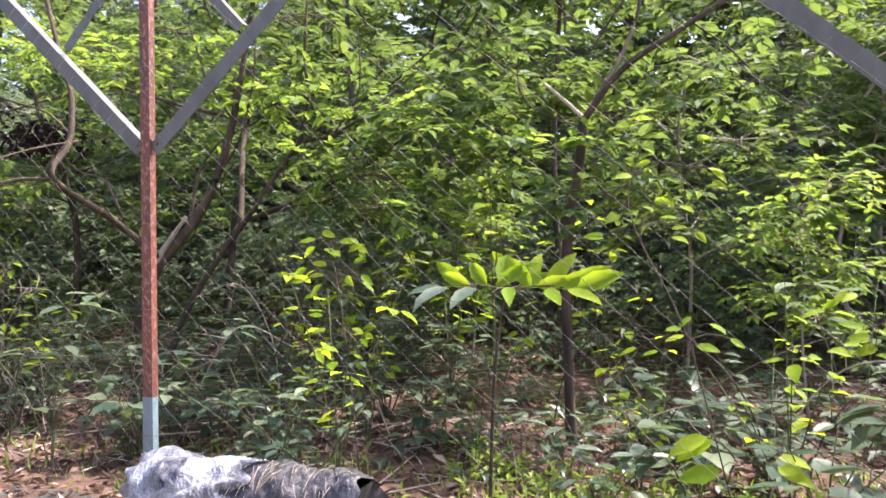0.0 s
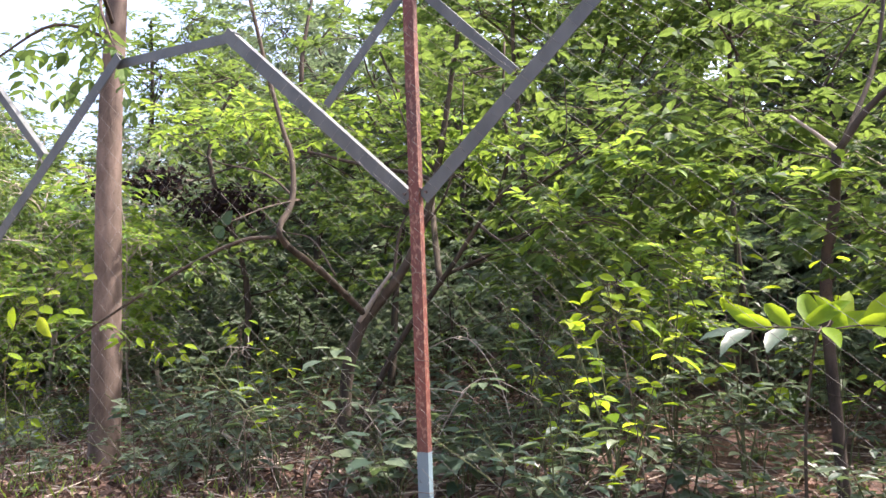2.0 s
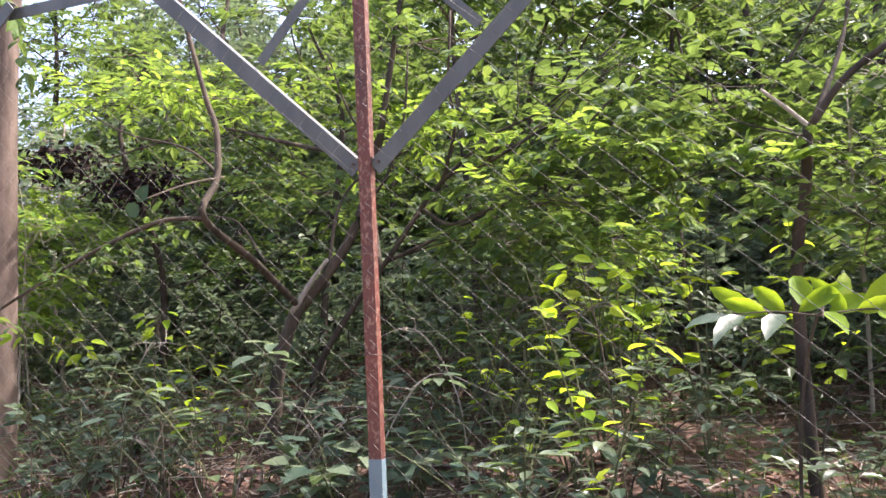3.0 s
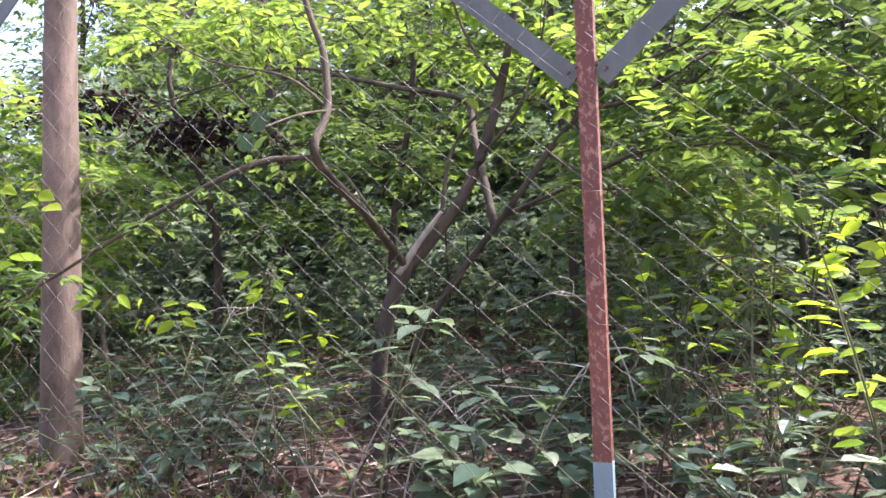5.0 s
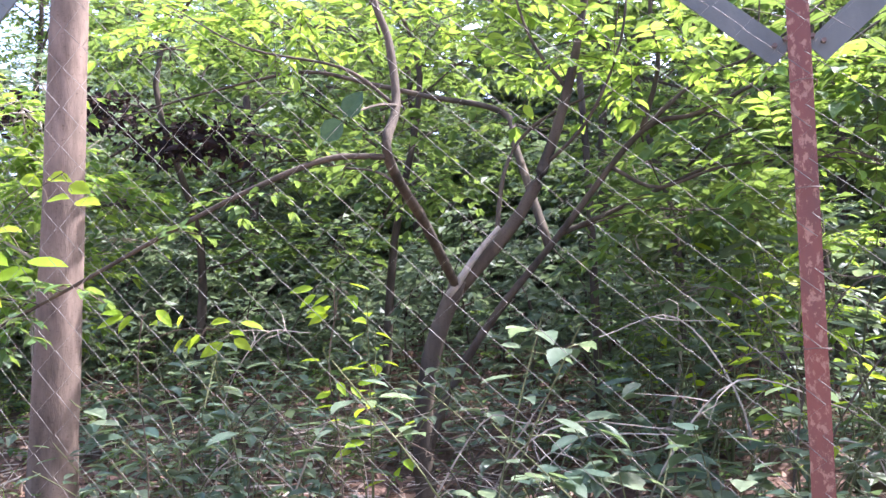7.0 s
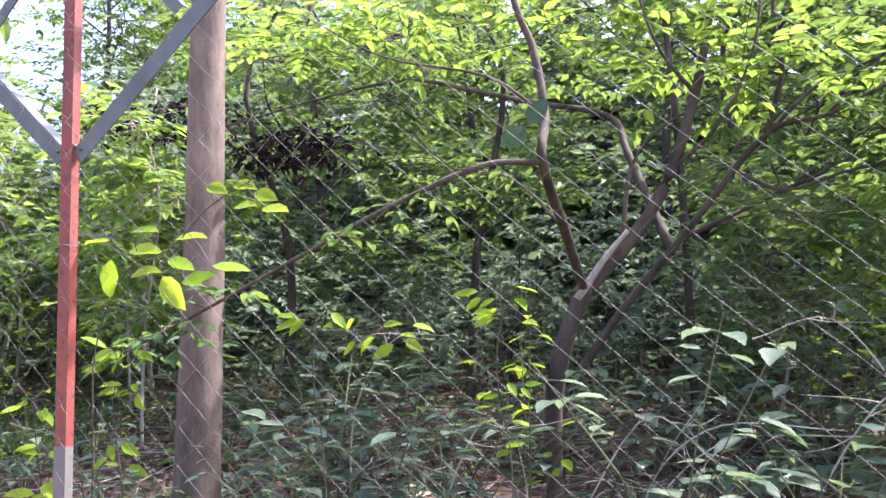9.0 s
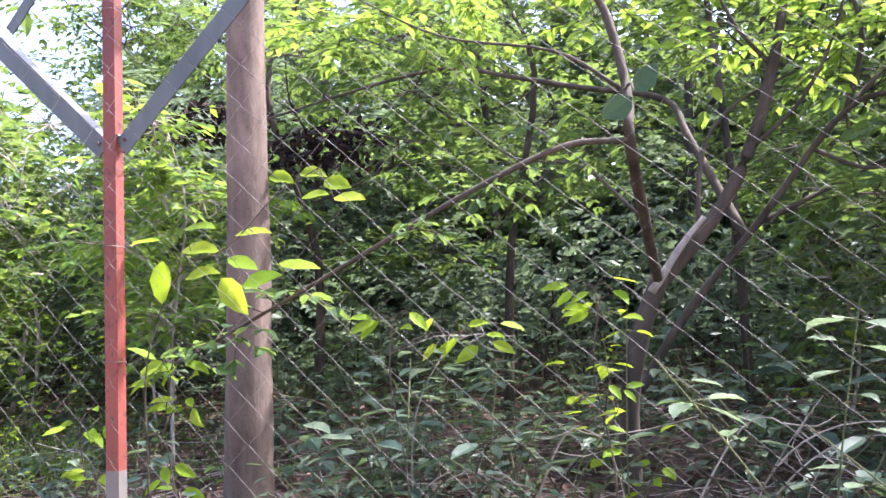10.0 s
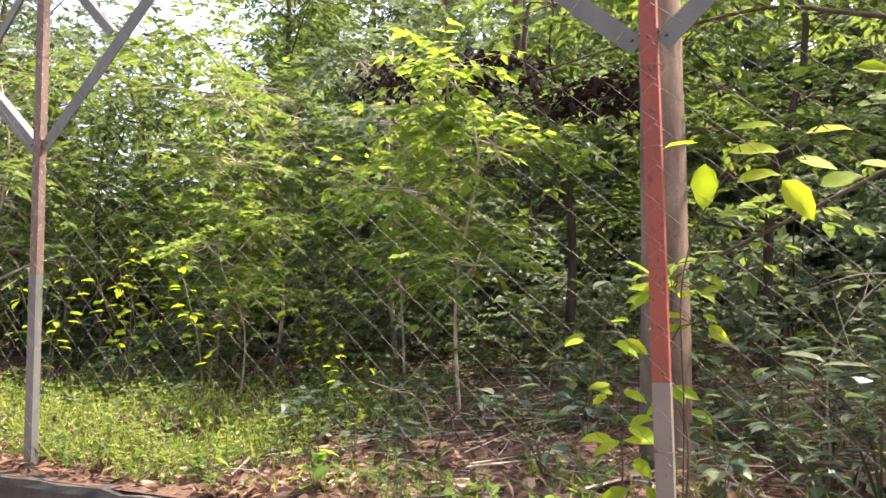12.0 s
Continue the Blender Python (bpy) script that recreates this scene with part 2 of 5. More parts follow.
# leaf outlines: across, along, up; two halves folded a little along the midrib
LEAF_FINE = (np.array([(0, 0, 0), (-.36, .18, .05), (0, .22, -.02), (.36, .18, .05), (-.5, .45, .05), (0, .5, -.03), (.5, .45, .05),
                       (-.3, .78, .0), (0, .8, -.07), (.3, .78, .0), (0, 1, -.14)], float),
             [np.array([(0, 2, 1), (0, 3, 2), (7, 8, 10), (8, 9, 10)]), np.array([(1, 2, 5, 4), (2, 3, 6, 5), (4, 5, 8, 7), (5, 6, 9, 8)])])
LEAF_MID = (np.array([(0, 0, 0), (-.5, .4, .05), (.5, .4, .05), (0, .45, -.03), (0, 1, -.12)], float), [np.array([(0, 3, 1), (0, 2, 3), (1, 3, 4), (3, 2, 4)])])
LEAF_FAR = (np.array([(0, 0, 0), (-.45, .45, .06), (.45, .45, .06), (0, 1, -.1)], float), [np.array([(0, 3, 1), (0, 2, 3)])])
LEAF_HEART = (np.array([(0, .06, 0), (-.3, 0, .04), (.3, 0, .04), (-.52, .28, .06), (.52, .28, .06), (0, .35, -.03), (-.36, .62, .02), (.36, .62, .02), (0, .66, -.06), (0, 1, -.16)], float),
              [np.array([(0, 5, 1), (1, 5, 3), (0, 2, 5), (2, 4, 5), (6, 8, 9), (8, 7, 9)]), np.array([(3, 5, 8, 6), (5, 4, 7, 8)])])


def leaves(geo, at, way, up, length, width, shape):
    """Leaves from their base points, the way they point, the way they face, their length and width."""
    form, faces = shape
    way = unit(way)
    across = unit(np.cross(way, up))
    face = np.cross(across, way)
    n, k = len(at), len(form)
    L, W = np.broadcast_to(length, n)[:, None, None], np.broadcast_to(width, n)[:, None, None]
    bend = (0.5 + rng.random(n))[:, None, None]
    v = at[:, None] + form[None, :, 1:2] * L * way[:, None] + form[None, :, 0:1] * W * across[:, None] + form[None, :, 2:3] * L * bend * face[:, None]
    step = (np.arange(n) * k)[:, None, None]
    geo.add(v, [(f[None] + step).reshape(-1, f.shape[1]) for f in faces])


def sprays(leafy, woody, at, way, length, pairs, leaf, shape, wide=0.5, droop=0.18, tilt=0.27, twig=0.0025):
    """Twigs with leaves in pairs along both sides and one at the end."""
    n = len(at)
    way = unit(way)
    length = np.broadcast_to(length, n)
    s = (np.arange(pairs) + 0.6) / pairs
    down = np.array([0, 0, -1.0])
    mid = at[:, None] + way[:, None] * (length[:, None] * s)[..., None] + down * (droop * length[:, None] * s ** 2)[..., None]
    run = unit(way[:, None] + down * (2 * droop * s)[None, :, None])
    side = unit(np.cross(run, [0, 0, 1.0]) + 1e-6)
    for sign in (-1, 1):
        d = unit(0.55 * run + sign * side * 0.85 + rng.normal(size=mid.shape) * [0.22, 0.22, 0.14] + down * 0.12)
        u = unit(np.array([0, 0, 1.0]) + rng.normal(size=mid.shape) * tilt)
        keep = rng.random(mid.shape[:2]).ravel() > 0.1
        size = (leaf * (0.7 + 0.6 * rng.random(mid.shape[:2]))).ravel()[keep]
        leaves(leafy, mid.reshape(-1, 3)[keep], d.reshape(-1, 3)[keep], u.reshape(-1, 3)[keep], size, size * wide, shape)
    size = leaf * (0.8 + 0.5 * rng.random(n))
    leaves(leafy, mid[:, -1], run[:, -1], unit(np.array([0, 0, 1.0]) + rng.normal(size=(n, 3)) * tilt), size, size * wide, shape)
    if woody is not None:
        ends = mid[:, [pairs // 2, -1]]
        pts = np.stack([at, ends[:, 0], ends[:, 1]], 1)
        sd = unit(np.cross(way, [0, 0, 1.0]) + 1e-6)[:, None]
        upv = np.cross(sd, way[:, None])
        r = np.array([twig, twig * 0.8, twig * 0.4])[None, :, None]
        ring = np.stack([pts + sd * r, pts - sd * r * 0.5 + upv * r * 0.87, pts - sd * r * 0.5 - upv * r * 0.87], 2)
        step = (np.arange(n) * 9)[:, None, None]
        q = np.array([(i * 3 + j, i * 3 + (j + 1) % 3, i * 3 + 3 + (j + 1) % 3, i * 3 + 3 + j) for i in range(2) for j in range(3)])
        woody.add(ring.reshape(-1, 3), [(q[None] + step).reshape(-1, 4)])


def cloud(n, centre, radii, shell=0.55):
    """Points in an ellipsoid, denser towards its skin, and the way out at each."""
    d = unit(rng.normal(size=(n, 3)))
    r = (shell + (1 - shell) * rng.random(n))[:, None] * (rng.random(n) ** 0.25)[:, None]
    return np.array(centre) + d * r * np.array(radii), d


def crown_on(leafy, woody, heart, lumps, leaf, shape, pairs=5, twig_length=0.35, wide=0.56, droop=0.15, limb=0.012):
    """Fills lumps (centre, radii, count) with sprays, and ties each lump by branchlets to heart, the limb's end."""
    for centre, radii, count in lumps:
        at, out = cloud(count, centre, radii)
        way = unit(out * [1, 1, 0.3] + rng.normal(size=out.shape) * [0.5, 0.5, 0.25] + [0, 0, 0.08])
        sprays(leafy, woody, at, way, twig_length * (0.6 + 0.8 * rng.random(count)), pairs, leaf, shape, wide, droop)
        c = np.array(centre, float)
        h = np.array(heart, float)
        tube(woody, [h, h * 0.45 + c * 0.55 + rng.normal(size=3) * 0.05, c], limb, limb * 0.5, 5, 3)
        for k in range(min(16, count // 4)):
            m = c * 0.4 + at[k] * 0.6 + rng.normal(size=3) * 0.04
            tube(woody, [c, m, at[k]], limb * 0.5, 0.003, 4, 2, cap=False)


def thing(name, label, category, at=(0, 0, 0), group="", kind=""):
    ob = new(name)
    ob.matrix_basis = Matrix.Translation(at)
    ob.empty_display_size = 0.1
    return tagged(ob, label, category, group, kind)


def lift(x, y):
    """Height of the ground behind the fence."""
    return 0.03 * np.sin(1.7 * x + 0.6) * np.sin(1.3 * y) + 0.025 * np.sin(3.9 * x + 2.1 * y) + 0.035 * np.clip(y - 2.0, 0, 30)


# ---- ground ----
def ground_sheet():
    xs = np.concatenate([np.linspace(-900, -40, 10), np.linspace(-24, 14, 240), np.linspace(30, 900, 10)])
    ys = np.concatenate([np.linspace(-0.03, 9, 92), np.linspace(9.5, 30, 20), np.linspace(60, 900, 8)])
    X, Y = np.meshgrid(xs, ys, indexing="ij")
    Y = Y - (0.05 + 0.02 * np.clip(X + 6, 0, 9.5)) * np.clip(1 - (Y + 0.03) / 0.5, 0, 1)
    Z = lift(X, np.minimum(Y, 30)) * np.clip((Y - 0.02) * 3, 0, 1) + 0.014
    near = (np.abs(X + 4) < 22) & (Y < 12)
    Z = Z + near * np.clip((Y + 0.02) * 4, 0, 1) * rng.normal(size=X.shape) * 0.012
    mound = 0.10 * np.exp(-((X - 0.75) ** 2 + (Y - 3.0) ** 2) / 0.35) + 0.08 * np.exp(-((X + 6.6) ** 2 + (Y - 2.6) ** 2) / 0.6)
    Z = Z + mound - 0.01
    g = Geo()
    nx, ny = X.shape
    i, j = np.meshgrid(np.arange(nx - 1), np.arange(ny - 1), indexing="ij")
    k = i * ny + j
    g.add(np.stack([X, Y, Z], -1), [np.stack([k, k + ny, k + ny + 1, k + 1], -1).reshape(-1, 4)])
    tagged(new("ground", g.mesh("ground", SOIL, True)), "bare reddish-brown soil under the trees", "ground", kind="structure")


def path_sheet():
    xs = np.concatenate([np.linspace(-900, -30, 8), np.linspace(-20, 16, 120), np.linspace(30, 900, 8)])
    ys = np.concatenate([np.linspace(-900, -12, 8), np.linspace(-10, -0.09, 60)])
    X, Y = np.meshgrid(xs, ys, indexing="ij")
    Z = -0.36 + 0.03 * np.clip(X, -6, 4) + 0.02 * np.sin(2.1 * X) * np.sin(1.7 * Y)
    g = Geo()
    nx, ny = X.shape
    i, j = np.meshgrid(np.arange(nx - 1), np.arange(ny - 1), indexing="ij")
    k = i * ny + j
    g.add(np.stack([X, Y, Z], -1), [np.stack([k, k + ny, k + ny + 1, k + 1], -1).reshape(-1, 4)])
    tagged(new("pavement", g.mesh("pavement", GRAVEL, True)), "gravelly earth path along the fence", "path", kind="structure")


def plinth():
    """The low concrete beam that the fence stands on, with a chipped upper edge."""
    g = Geo()
    xs = np.linspace(-30, 20, 401)
    n = len(xs)
    edge = rng.normal(size=n) * 0.006
    prof = []
    for y, z, rough in ((-0.115, -0.8, 0), (-0.115, -0.03, 0.6), (-0.10, 0.0, 1), (-0.01, 0.002, 0.6), (0.0, -0.8, 0)):
        out = np.where(y < -0.05, -0.02 * np.clip(xs + 6, 0, 9.5), 0)
        prof.append(np.stack([xs, y + out + edge * rough, z + edge[::-1] * rough], -1))
    P = np.stack(prof, 1)
    i, j = np.meshgrid(np.arange(n - 1), np.arange(4), indexing="ij")
    k = i * 5 + j
    g.add(P, [np.stack([k, k + 5, k + 6, k + 1], -1).reshape(-1, 4)])
    tagged(new("fence_plinth", g.mesh("fence_plinth", CONCRETE, False)), "low weathered grey concrete beam under the fence", "plinth", kind="structure")


ground_sheet()
path_sheet()
plinth()


# ---- fence ----
def angle_iron(geo, a, b, face, flange, w1, w2, th=0.006):
    """An L-section from a to b: one leg w1 wide along face, the other w2 wide along flange, from the same heel."""
    a, b, face, flange = (np.array(v, float) for v in (a, b, face, flange))
    along = unit(b - a)
    face = unit(face - along * (face @ along))
    flange = unit(flange - along * (flange @ along))
    outline = [(0, 0), (w1, 0), (w1, th), (th, th), (th, w2), (0, w2)]
    v = [e + face * u + flange * w for e in (a, b) for u, w in outline]
    q = [(i, (i + 1) % 6, 6 + (i + 1) % 6, 6 + i) for i in range(6)]
    geo.add(v, [np.array(q), np.array([(0, 1, 2, 3), (0, 3, 4, 5)]), np.array([(6, 9, 8, 7), (6, 11, 10, 9)])])


def fence_post(x, y, lean, change, upper, lower, label, reach_left=1.09, reach_right=1.1, w=0.052):
    post = thing("fence_post", label, "fence post", (x, y, 0), "posts of the chain-link fence")
    for name, z0, z1, mat, more in (("lower_shaft", 0.0, change, lower, 0.0015), ("upper_shaft", change, 2.62, upper, 0.0)):
        g = Geo()
        angle_iron(g, (w / 2 + lean * z0 + more, 0.004 - more, z0), (w / 2 + lean * z1 + more, 0.004 - more, z1), (-1, 0, 0), (0, 1, 0), w + 2 * more, w * 0.7, 0.006)
        part(name, g, mat, post, "grey-painted foot" if name == "lower_shaft" else "")
    for side, reach in ((-1, reach_left), (1, reach_right)):
        name = "left_arm" if side < 0 else "right_arm"
        g = Geo()
        j = lean * 1.55
        angle_iron(g, (j + side * 0.015, 0.018, 1.60), (j + side * reach, 0.018, 2.58), (side * 0.68, 0, -0.73), (0, 1, 0), 0.066, 0.05, 0.006)
        arm = part(name, g, GREY_PAINT, post, "grey-painted steel angle arm")
        for bx, bz in ((0.03, 1.60), (0.055, 1.585)):
            g = Geo()
            tube(g, [(j + side * bx, 0.022, bz + 0.015), (j + side * bx, 0.006, bz + 0.015)], 0.007, 0.006, 6, 1)
            part("bolt", g, RUST_BROWN, arm)
        g = Geo()
        angle_iron(g, (j + side * 0.50, 0.03, 2.09), (j + side * 0.02, 0.03, 2.59), (-side * 0.7, 0, -0.7), (0, 1, 0), 0.045, 0.04, 0.005)
        part("strut", g, GREY_PAINT, post)
    for z in (0.30, 0.86, 1.24, 1.50, 2.05):
        g = Geo()
        c = lean * z
        turn = [(c - w * 0.56, -0.004, z), (c, -0.014, z + 0.004), (c + w * 0.60, -0.006, z + 0.002), (c + w * 0.62, w * 0.74, z - 0.004), (c - w * 0.2, w * 0.5, z), (c - w * 0.56, -0.004, z + 0.006)]
        tube(g, turn, 0.0016, 0.0016, 5, 3)
        part("tie_wire", g, RUST_BROWN, post)
    return post


POSTS = [
    (3.035, 0.0, -0.008, 0.46, RUST_BROWN, BLUE_GREY, "dull brown rusted steel angle fence post with a blue-grey foot"),
    (0.0, 0.0, -0.004, 0.47, RED_OXIDE, BLUE_GREY, "rust-red flaking steel angle fence post with a blue-grey foot"),
    (-3.018, -0.045, 0.003, 0.51, RED_BRIGHT, STONE_GREY, "bright red-oxide steel angle fence post with a spotted grey foot"),
    (-6.02, 0.0, 0.012, 0.95, RUST_BROWN, GREY_PAINT, "brown and grey painted steel angle fence post"),
    (-9.2, 0.0, 0.0, 0.6, RUST_BROWN, GREY_PAINT, "brown and grey painted steel angle fence post"),
    (6.0, 0.0, 0.0, 0.45, RED_OXIDE, BLUE_GREY, "rust-red flaking steel angle fence post with a blue-grey foot"),
]
for x, y, lean, change, upper, lower, label in POSTS:
    fence_post(x, y, lean, change, upper, lower, label, reach_right=1.13 if x < -2 else 1.1)

# top rails between the tips of the arms
for x0, x1 in ((-1.93, -1.05), (1.05, 1.95), (-4.93, -4.05), (-8.05, -7.1), (4.05, 4.95)):
    rail = thing("top_rail", "short grey-painted steel rail joining two fence arms", "rail", (x0, 0, 2.54), "rails on top of the fence")
    g = Geo()
    angle_iron(g, (0, 0.02, 0.02), (x1 - x0, 0.02, 0.012), (0, 0, -1), (0, 1, 0), 0.055, 0.045, 0.006)
    part("bar", g, GREY_PAINT, rail)


def mesh_wire(high, seed):
    """One zigzag wire of the netting, hooked round its neighbours."""
    r = np.random.default_rng(seed)
    steps = int(high / 0.065)
    g = Geo()
    pts = []
    for k in range(steps + 1):
        u = (k % 2) * 2 - 1
        pts.append((u * 0.0365 + r.normal() * 0.002, -u * 0.003, 0.065 * k))
    # a flat three-sided tube through the corners
    p = np.array(pts)
    n = len(p)
    a = np.array([0.5, 2.6, 4.7])
    ring = p[:, None] + np.stack([np.cos(a) * 0.00095, np.sin(a) * 0.00095, np.cos(a) * 0.0006], -1)[None]
    i, j = np.meshgrid(np.arange(n - 1), np.arange(3), indexing="ij")
    k = (j + 1) % 3
    g.add(ring, [np.stack([i * 3 + j, i * 3 + k, i * 3 + 3 + k, i * 3 + 3 + j], -1).reshape(-1, 4)])
    return g.mesh("wire", WIRE, True)


WIRES = [mesh_wire(2.42, s) for s in range(6)]
for x0, x1 in ((-9.2, -6.02), (-6.02, -3.0), (-3.0, 0.0), (0.0, 3.0), (3.0, 6.0)):
    net = thing("chain_link_netting", "galvanised chain-link netting stretched between two fence posts", "netting", (x0, -0.012 - (0.045 if x0 == -3.0 else 0.0), 0.0), "netting of the fence")
    count = int((x1 - x0) / 0.0715)
    for k in range(count):
        w = part("wire", WIRES[k % 6], WIRE, net)
        bulge = 0.02 * math.sin(math.pi * k / count) + 0.008 * math.sin(k * 0.9)
        skew = 0.045 * (k / count) * ((x0 == -3.0) - (x1 == -3.0))
        w.matrix_basis = Matrix.Translation(((k + 0.5) * (x1 - x0) / count, skew - 0.004 - bulge * 0.4, 0.012 + 0.065 * (k % 2) + 0.008 * math.sin(k * 0.35))) @ Matrix.Rotation(0.008 * math.sin(k * 0.21), 4, 'Y')


# ---- trees near the fence ----
def limbs(spec, mat, parent, name="limb", sides=7):
    for points, r0, r1 in spec:
        g = Geo()
        tube(g, points, r0, r1, sides, 5, 0.04)
        part(name, g, mat, parent, smooth=True)


def pale_tree():
    """The straight tree with smooth pinkish bark just behind the fence."""
    t = thing("tree", "straight tree with smooth pinkish-brown bark behind the fence", "tree", (-3.14, 0.96, 0))
    g = Geo()
    tube(g, [(-0.06, 0, -0.1), (-0.05, 0, 0.3), (-0.02, 0, 1.3), (0.0, 0, 2.5), (0.05, 0.02, 3.6), (0.04, 0.05, 5.2), (0.12, 0.0, 6.6)], 0.122, 0.05, 18, 6, 0.014)
    part("trunk", g, BARK_PALE, t, smooth=True)
    limbs([([(0.05, 0.02, 3.8), (0.5, 0.4, 4.6), (1.2, 0.7, 5.4)], 0.04, 0.015), ([(0.04, 0.04, 4.6), (-0.6, 0.5, 5.4), (-1.3, 0.6, 6.0)], 0.035, 0.012)], BARK_PALE, t)
    limbs([([(0.04, 0.0, 3.3), (0.35, -0.35, 3.35), (0.75, -0.68, 3.05), (1.0, -0.8, 2.75)], 0.018, 0.005)], BARK_DARK, t)
    a, b = Geo(), Geo()
    tips = np.array([(0.45, -0.45, 3.25), (0.7, -0.65, 3.05), (0.85, -0.72, 2.9), (1.0, -0.8, 2.75), (0.6, -0.55, 3.1), (0.3, -0.35, 3.3), (0.9, -0.75, 2.85)])
    sprays(a, b, tips, np.array([(-0.6, -0.1, -0.5), (-0.4, 0.2, -0.6), (0.5, -0.2, -0.5), (0.2, 0.1, -0.7), (-0.7, 0, -0.3), (-0.8, 0.1, -0.2), (-0.2, -0.3, -0.6)]), 0.42, 6, 0.11, LEAF_FINE, 0.45)
    limbs([([(0.03, 0.0, 3.2), (-0.3, -0.25, 3.3), (-0.7, -0.45, 3.05), (-1.0, -0.6, 2.85)], 0.015, 0.004)], BARK_DARK, t)
    tips = np.array([(-0.3, -0.25, 3.25), (-0.5, -0.35, 3.15), (-0.7, -0.45, 3.05), (-0.85, -0.52, 2.95), (-1.0, -0.6, 2.85), (-0.6, -0.4, 3.1), (-0.4, -0.3, 3.2), (-0.92, -0.56, 2.9)])
    sprays(a, b, tips, np.array([(0.3, -0.5, -0.4), (-0.6, 0.4, -0.3), (0.2, -0.7, -0.4), (-0.5, -0.6, -0.3), (-0.7, -0.1, -0.5), (0.1, 0.7, -0.4), (-0.2, 0.6, -0.5), (-0.3, 0.5, -0.5)]), 0.45, 6, 0.115, LEAF_FINE, 0.45)
    crown_on(a, b, (0.1, 0.0, 6.4), [((0.2, 0.2, 6.9), (1.0, 1.0, 0.8), 40)], 0.10, LEAF_MID)
    crown_on(a, b, (1.2, 0.7, 5.4), [((1.4, 0.8, 5.7), (0.8, 0.8, 0.5), 8)], 0.10, LEAF_MID)
    crown_on(a, b, (-1.3, 0.6, 6.0), [((-1.5, 0.7, 6.3), (0.8, 0.8, 0.5), 24)], 0.10, LEAF_MID)
    part("crown", a, LEAF, t)
    tagged(part("twig", b, BARK, t), kind="stuff")


def forked_tree():
    """The low tree that forks at chest height, with a long branch arching down."""
    o = np.array((-1.58, 1.7, 0.0))
    t = thing("tree", "low forked tree with crooked brown branches and fresh leaves", "tree", tuple(o))

    def at(*pts):
        return [tuple(np.array(p) - o) for p in pts]

    g = Geo()
    tube(g, at((-1.57, 1.7, -0.1), (-1.59, 1.7, 0.38), (-1.52, 1.7, 0.78), (-1.40, 1.75, 1.10)), 0.052, 0.044, 9, 5, 0.05)
    part("trunk", g, BARK, t, smooth=True)
    limbs([
        (at((-1.41, 1.74, 1.06), (-1.41, 1.26, 1.34), (-1.395, 0.78, 1.565), (-1.41, 0.92, 1.80), (-1.47, 1.0, 2.1), (-1.54, 1.0, 2.3), (-1.66, 0.98, 2.75), (-1.72, 0.9, 3.2)), 0.026, 0.012),
        (at((-1.395, 0.78, 1.56), (-1.60, 0.68, 1.55), (-1.85, 0.57, 1.44), (-2.15, 0.47, 1.28), (-2.5, 0.41, 1.10), (-2.85, 0.36, 0.93), (-3.1, 0.34, 0.82)), 0.014, 0.0045),
        (at((-1.42, 1.76, 1.04), (-1.12, 1.8, 1.385), (-0.945, 1.8, 1.70), (-0.825, 1.8, 2.06), (-0.75, 1.8, 2.4), (-0.62, 1.82, 3.1)), 0.038, 0.016),
        (at((-1.78, 2.16, -0.05), (-1.6, 2.12, 0.45), (-1.33, 2.1, 0.88), (-0.94, 2.1, 1.34), (-0.50, 2.1, 1.86), (-0.2, 2.1, 1.94), (0.25, 2.1, 2.15)), 0.03, 0.009),
        (at((-0.50, 2.1, 1.85), (-0.40, 2.1, 2.2), (-0.43, 2.1, 2.5), (-0.4, 2.1, 3.0)), 0.016, 0.008),
        (at((-1.22, 1.8, 1.26), (-1.17, 1.86, 1.68), (-1.02, 1.9, 1.9), (-0.72, 1.95, 2.05)), 0.014, 0.006),
        (at((-1.0, 2.12, 1.28), (-1.25, 2.5, 1.9), (-1.38, 2.7, 2.19), (-1.9, 2.7, 2.345), (-2.3, 2.7, 2.47), (-2.78, 2.7, 2.6), (-3.45, 2.7, 2.55), (-4.45, 2.7, 2.4)), 0.026, 0.007),
        (at((-0.50, 2.1, 1.86), (-0.2, 2.25, 2.15), (0.15, 2.3, 2.3), (0.7, 2.4, 2.75)), 0.014, 0.005),
        (at((-0.94, 2.1, 1.34), (-0.5, 2.3, 1.55), (0.1, 2.4, 1.85), (0.55, 2.4, 2.3), (1.0, 2.5, 2.6)), 0.015, 0.005),
        (at((-0.83, 1.8, 2.04), (-1.0, 1.76, 2.3), (-1.12, 1.7, 2.7)), 0.012, 0.005),
        (at((-0.96, 1.8, 1.66), (-0.72, 1.7, 1.86), (-0.55, 1.62, 2.2), (-0.5, 1.6, 2.6)), 0.011, 0.004),
        (at((-1.44, 1.0, 1.82), (-1.7, 1.02, 2.02), (-2.2, 1.05, 2.18), (-2.6, 1.0, 2.42)), 0.009, 0.003),
        (at((-1.43, 1.4, 1.34), (-1.7, 1.5, 1.62), (-2.05, 1.6, 1.72), (-2.3, 1.6, 1.95)), 0.009, 0.003),
        (at((-0.2, 2.1, 1.94), (0.05, 2.0, 2.2), (0.1, 1.9, 2.6)), 0.008, 0.003),
        (at((-1.42, 1.0, 1.82), (-1.36, 0.6, 1.72), (-1.31, 0.2, 1.58)), 0.007, 0.003),
        (at((-0.65, 2.1, 1.68), (-0.42, 2.0, 1.55), (-0.1, 1.9, 1.62), (0.3, 1.7, 1.6)), 0.012, 0.005),
    ], BARK, t)
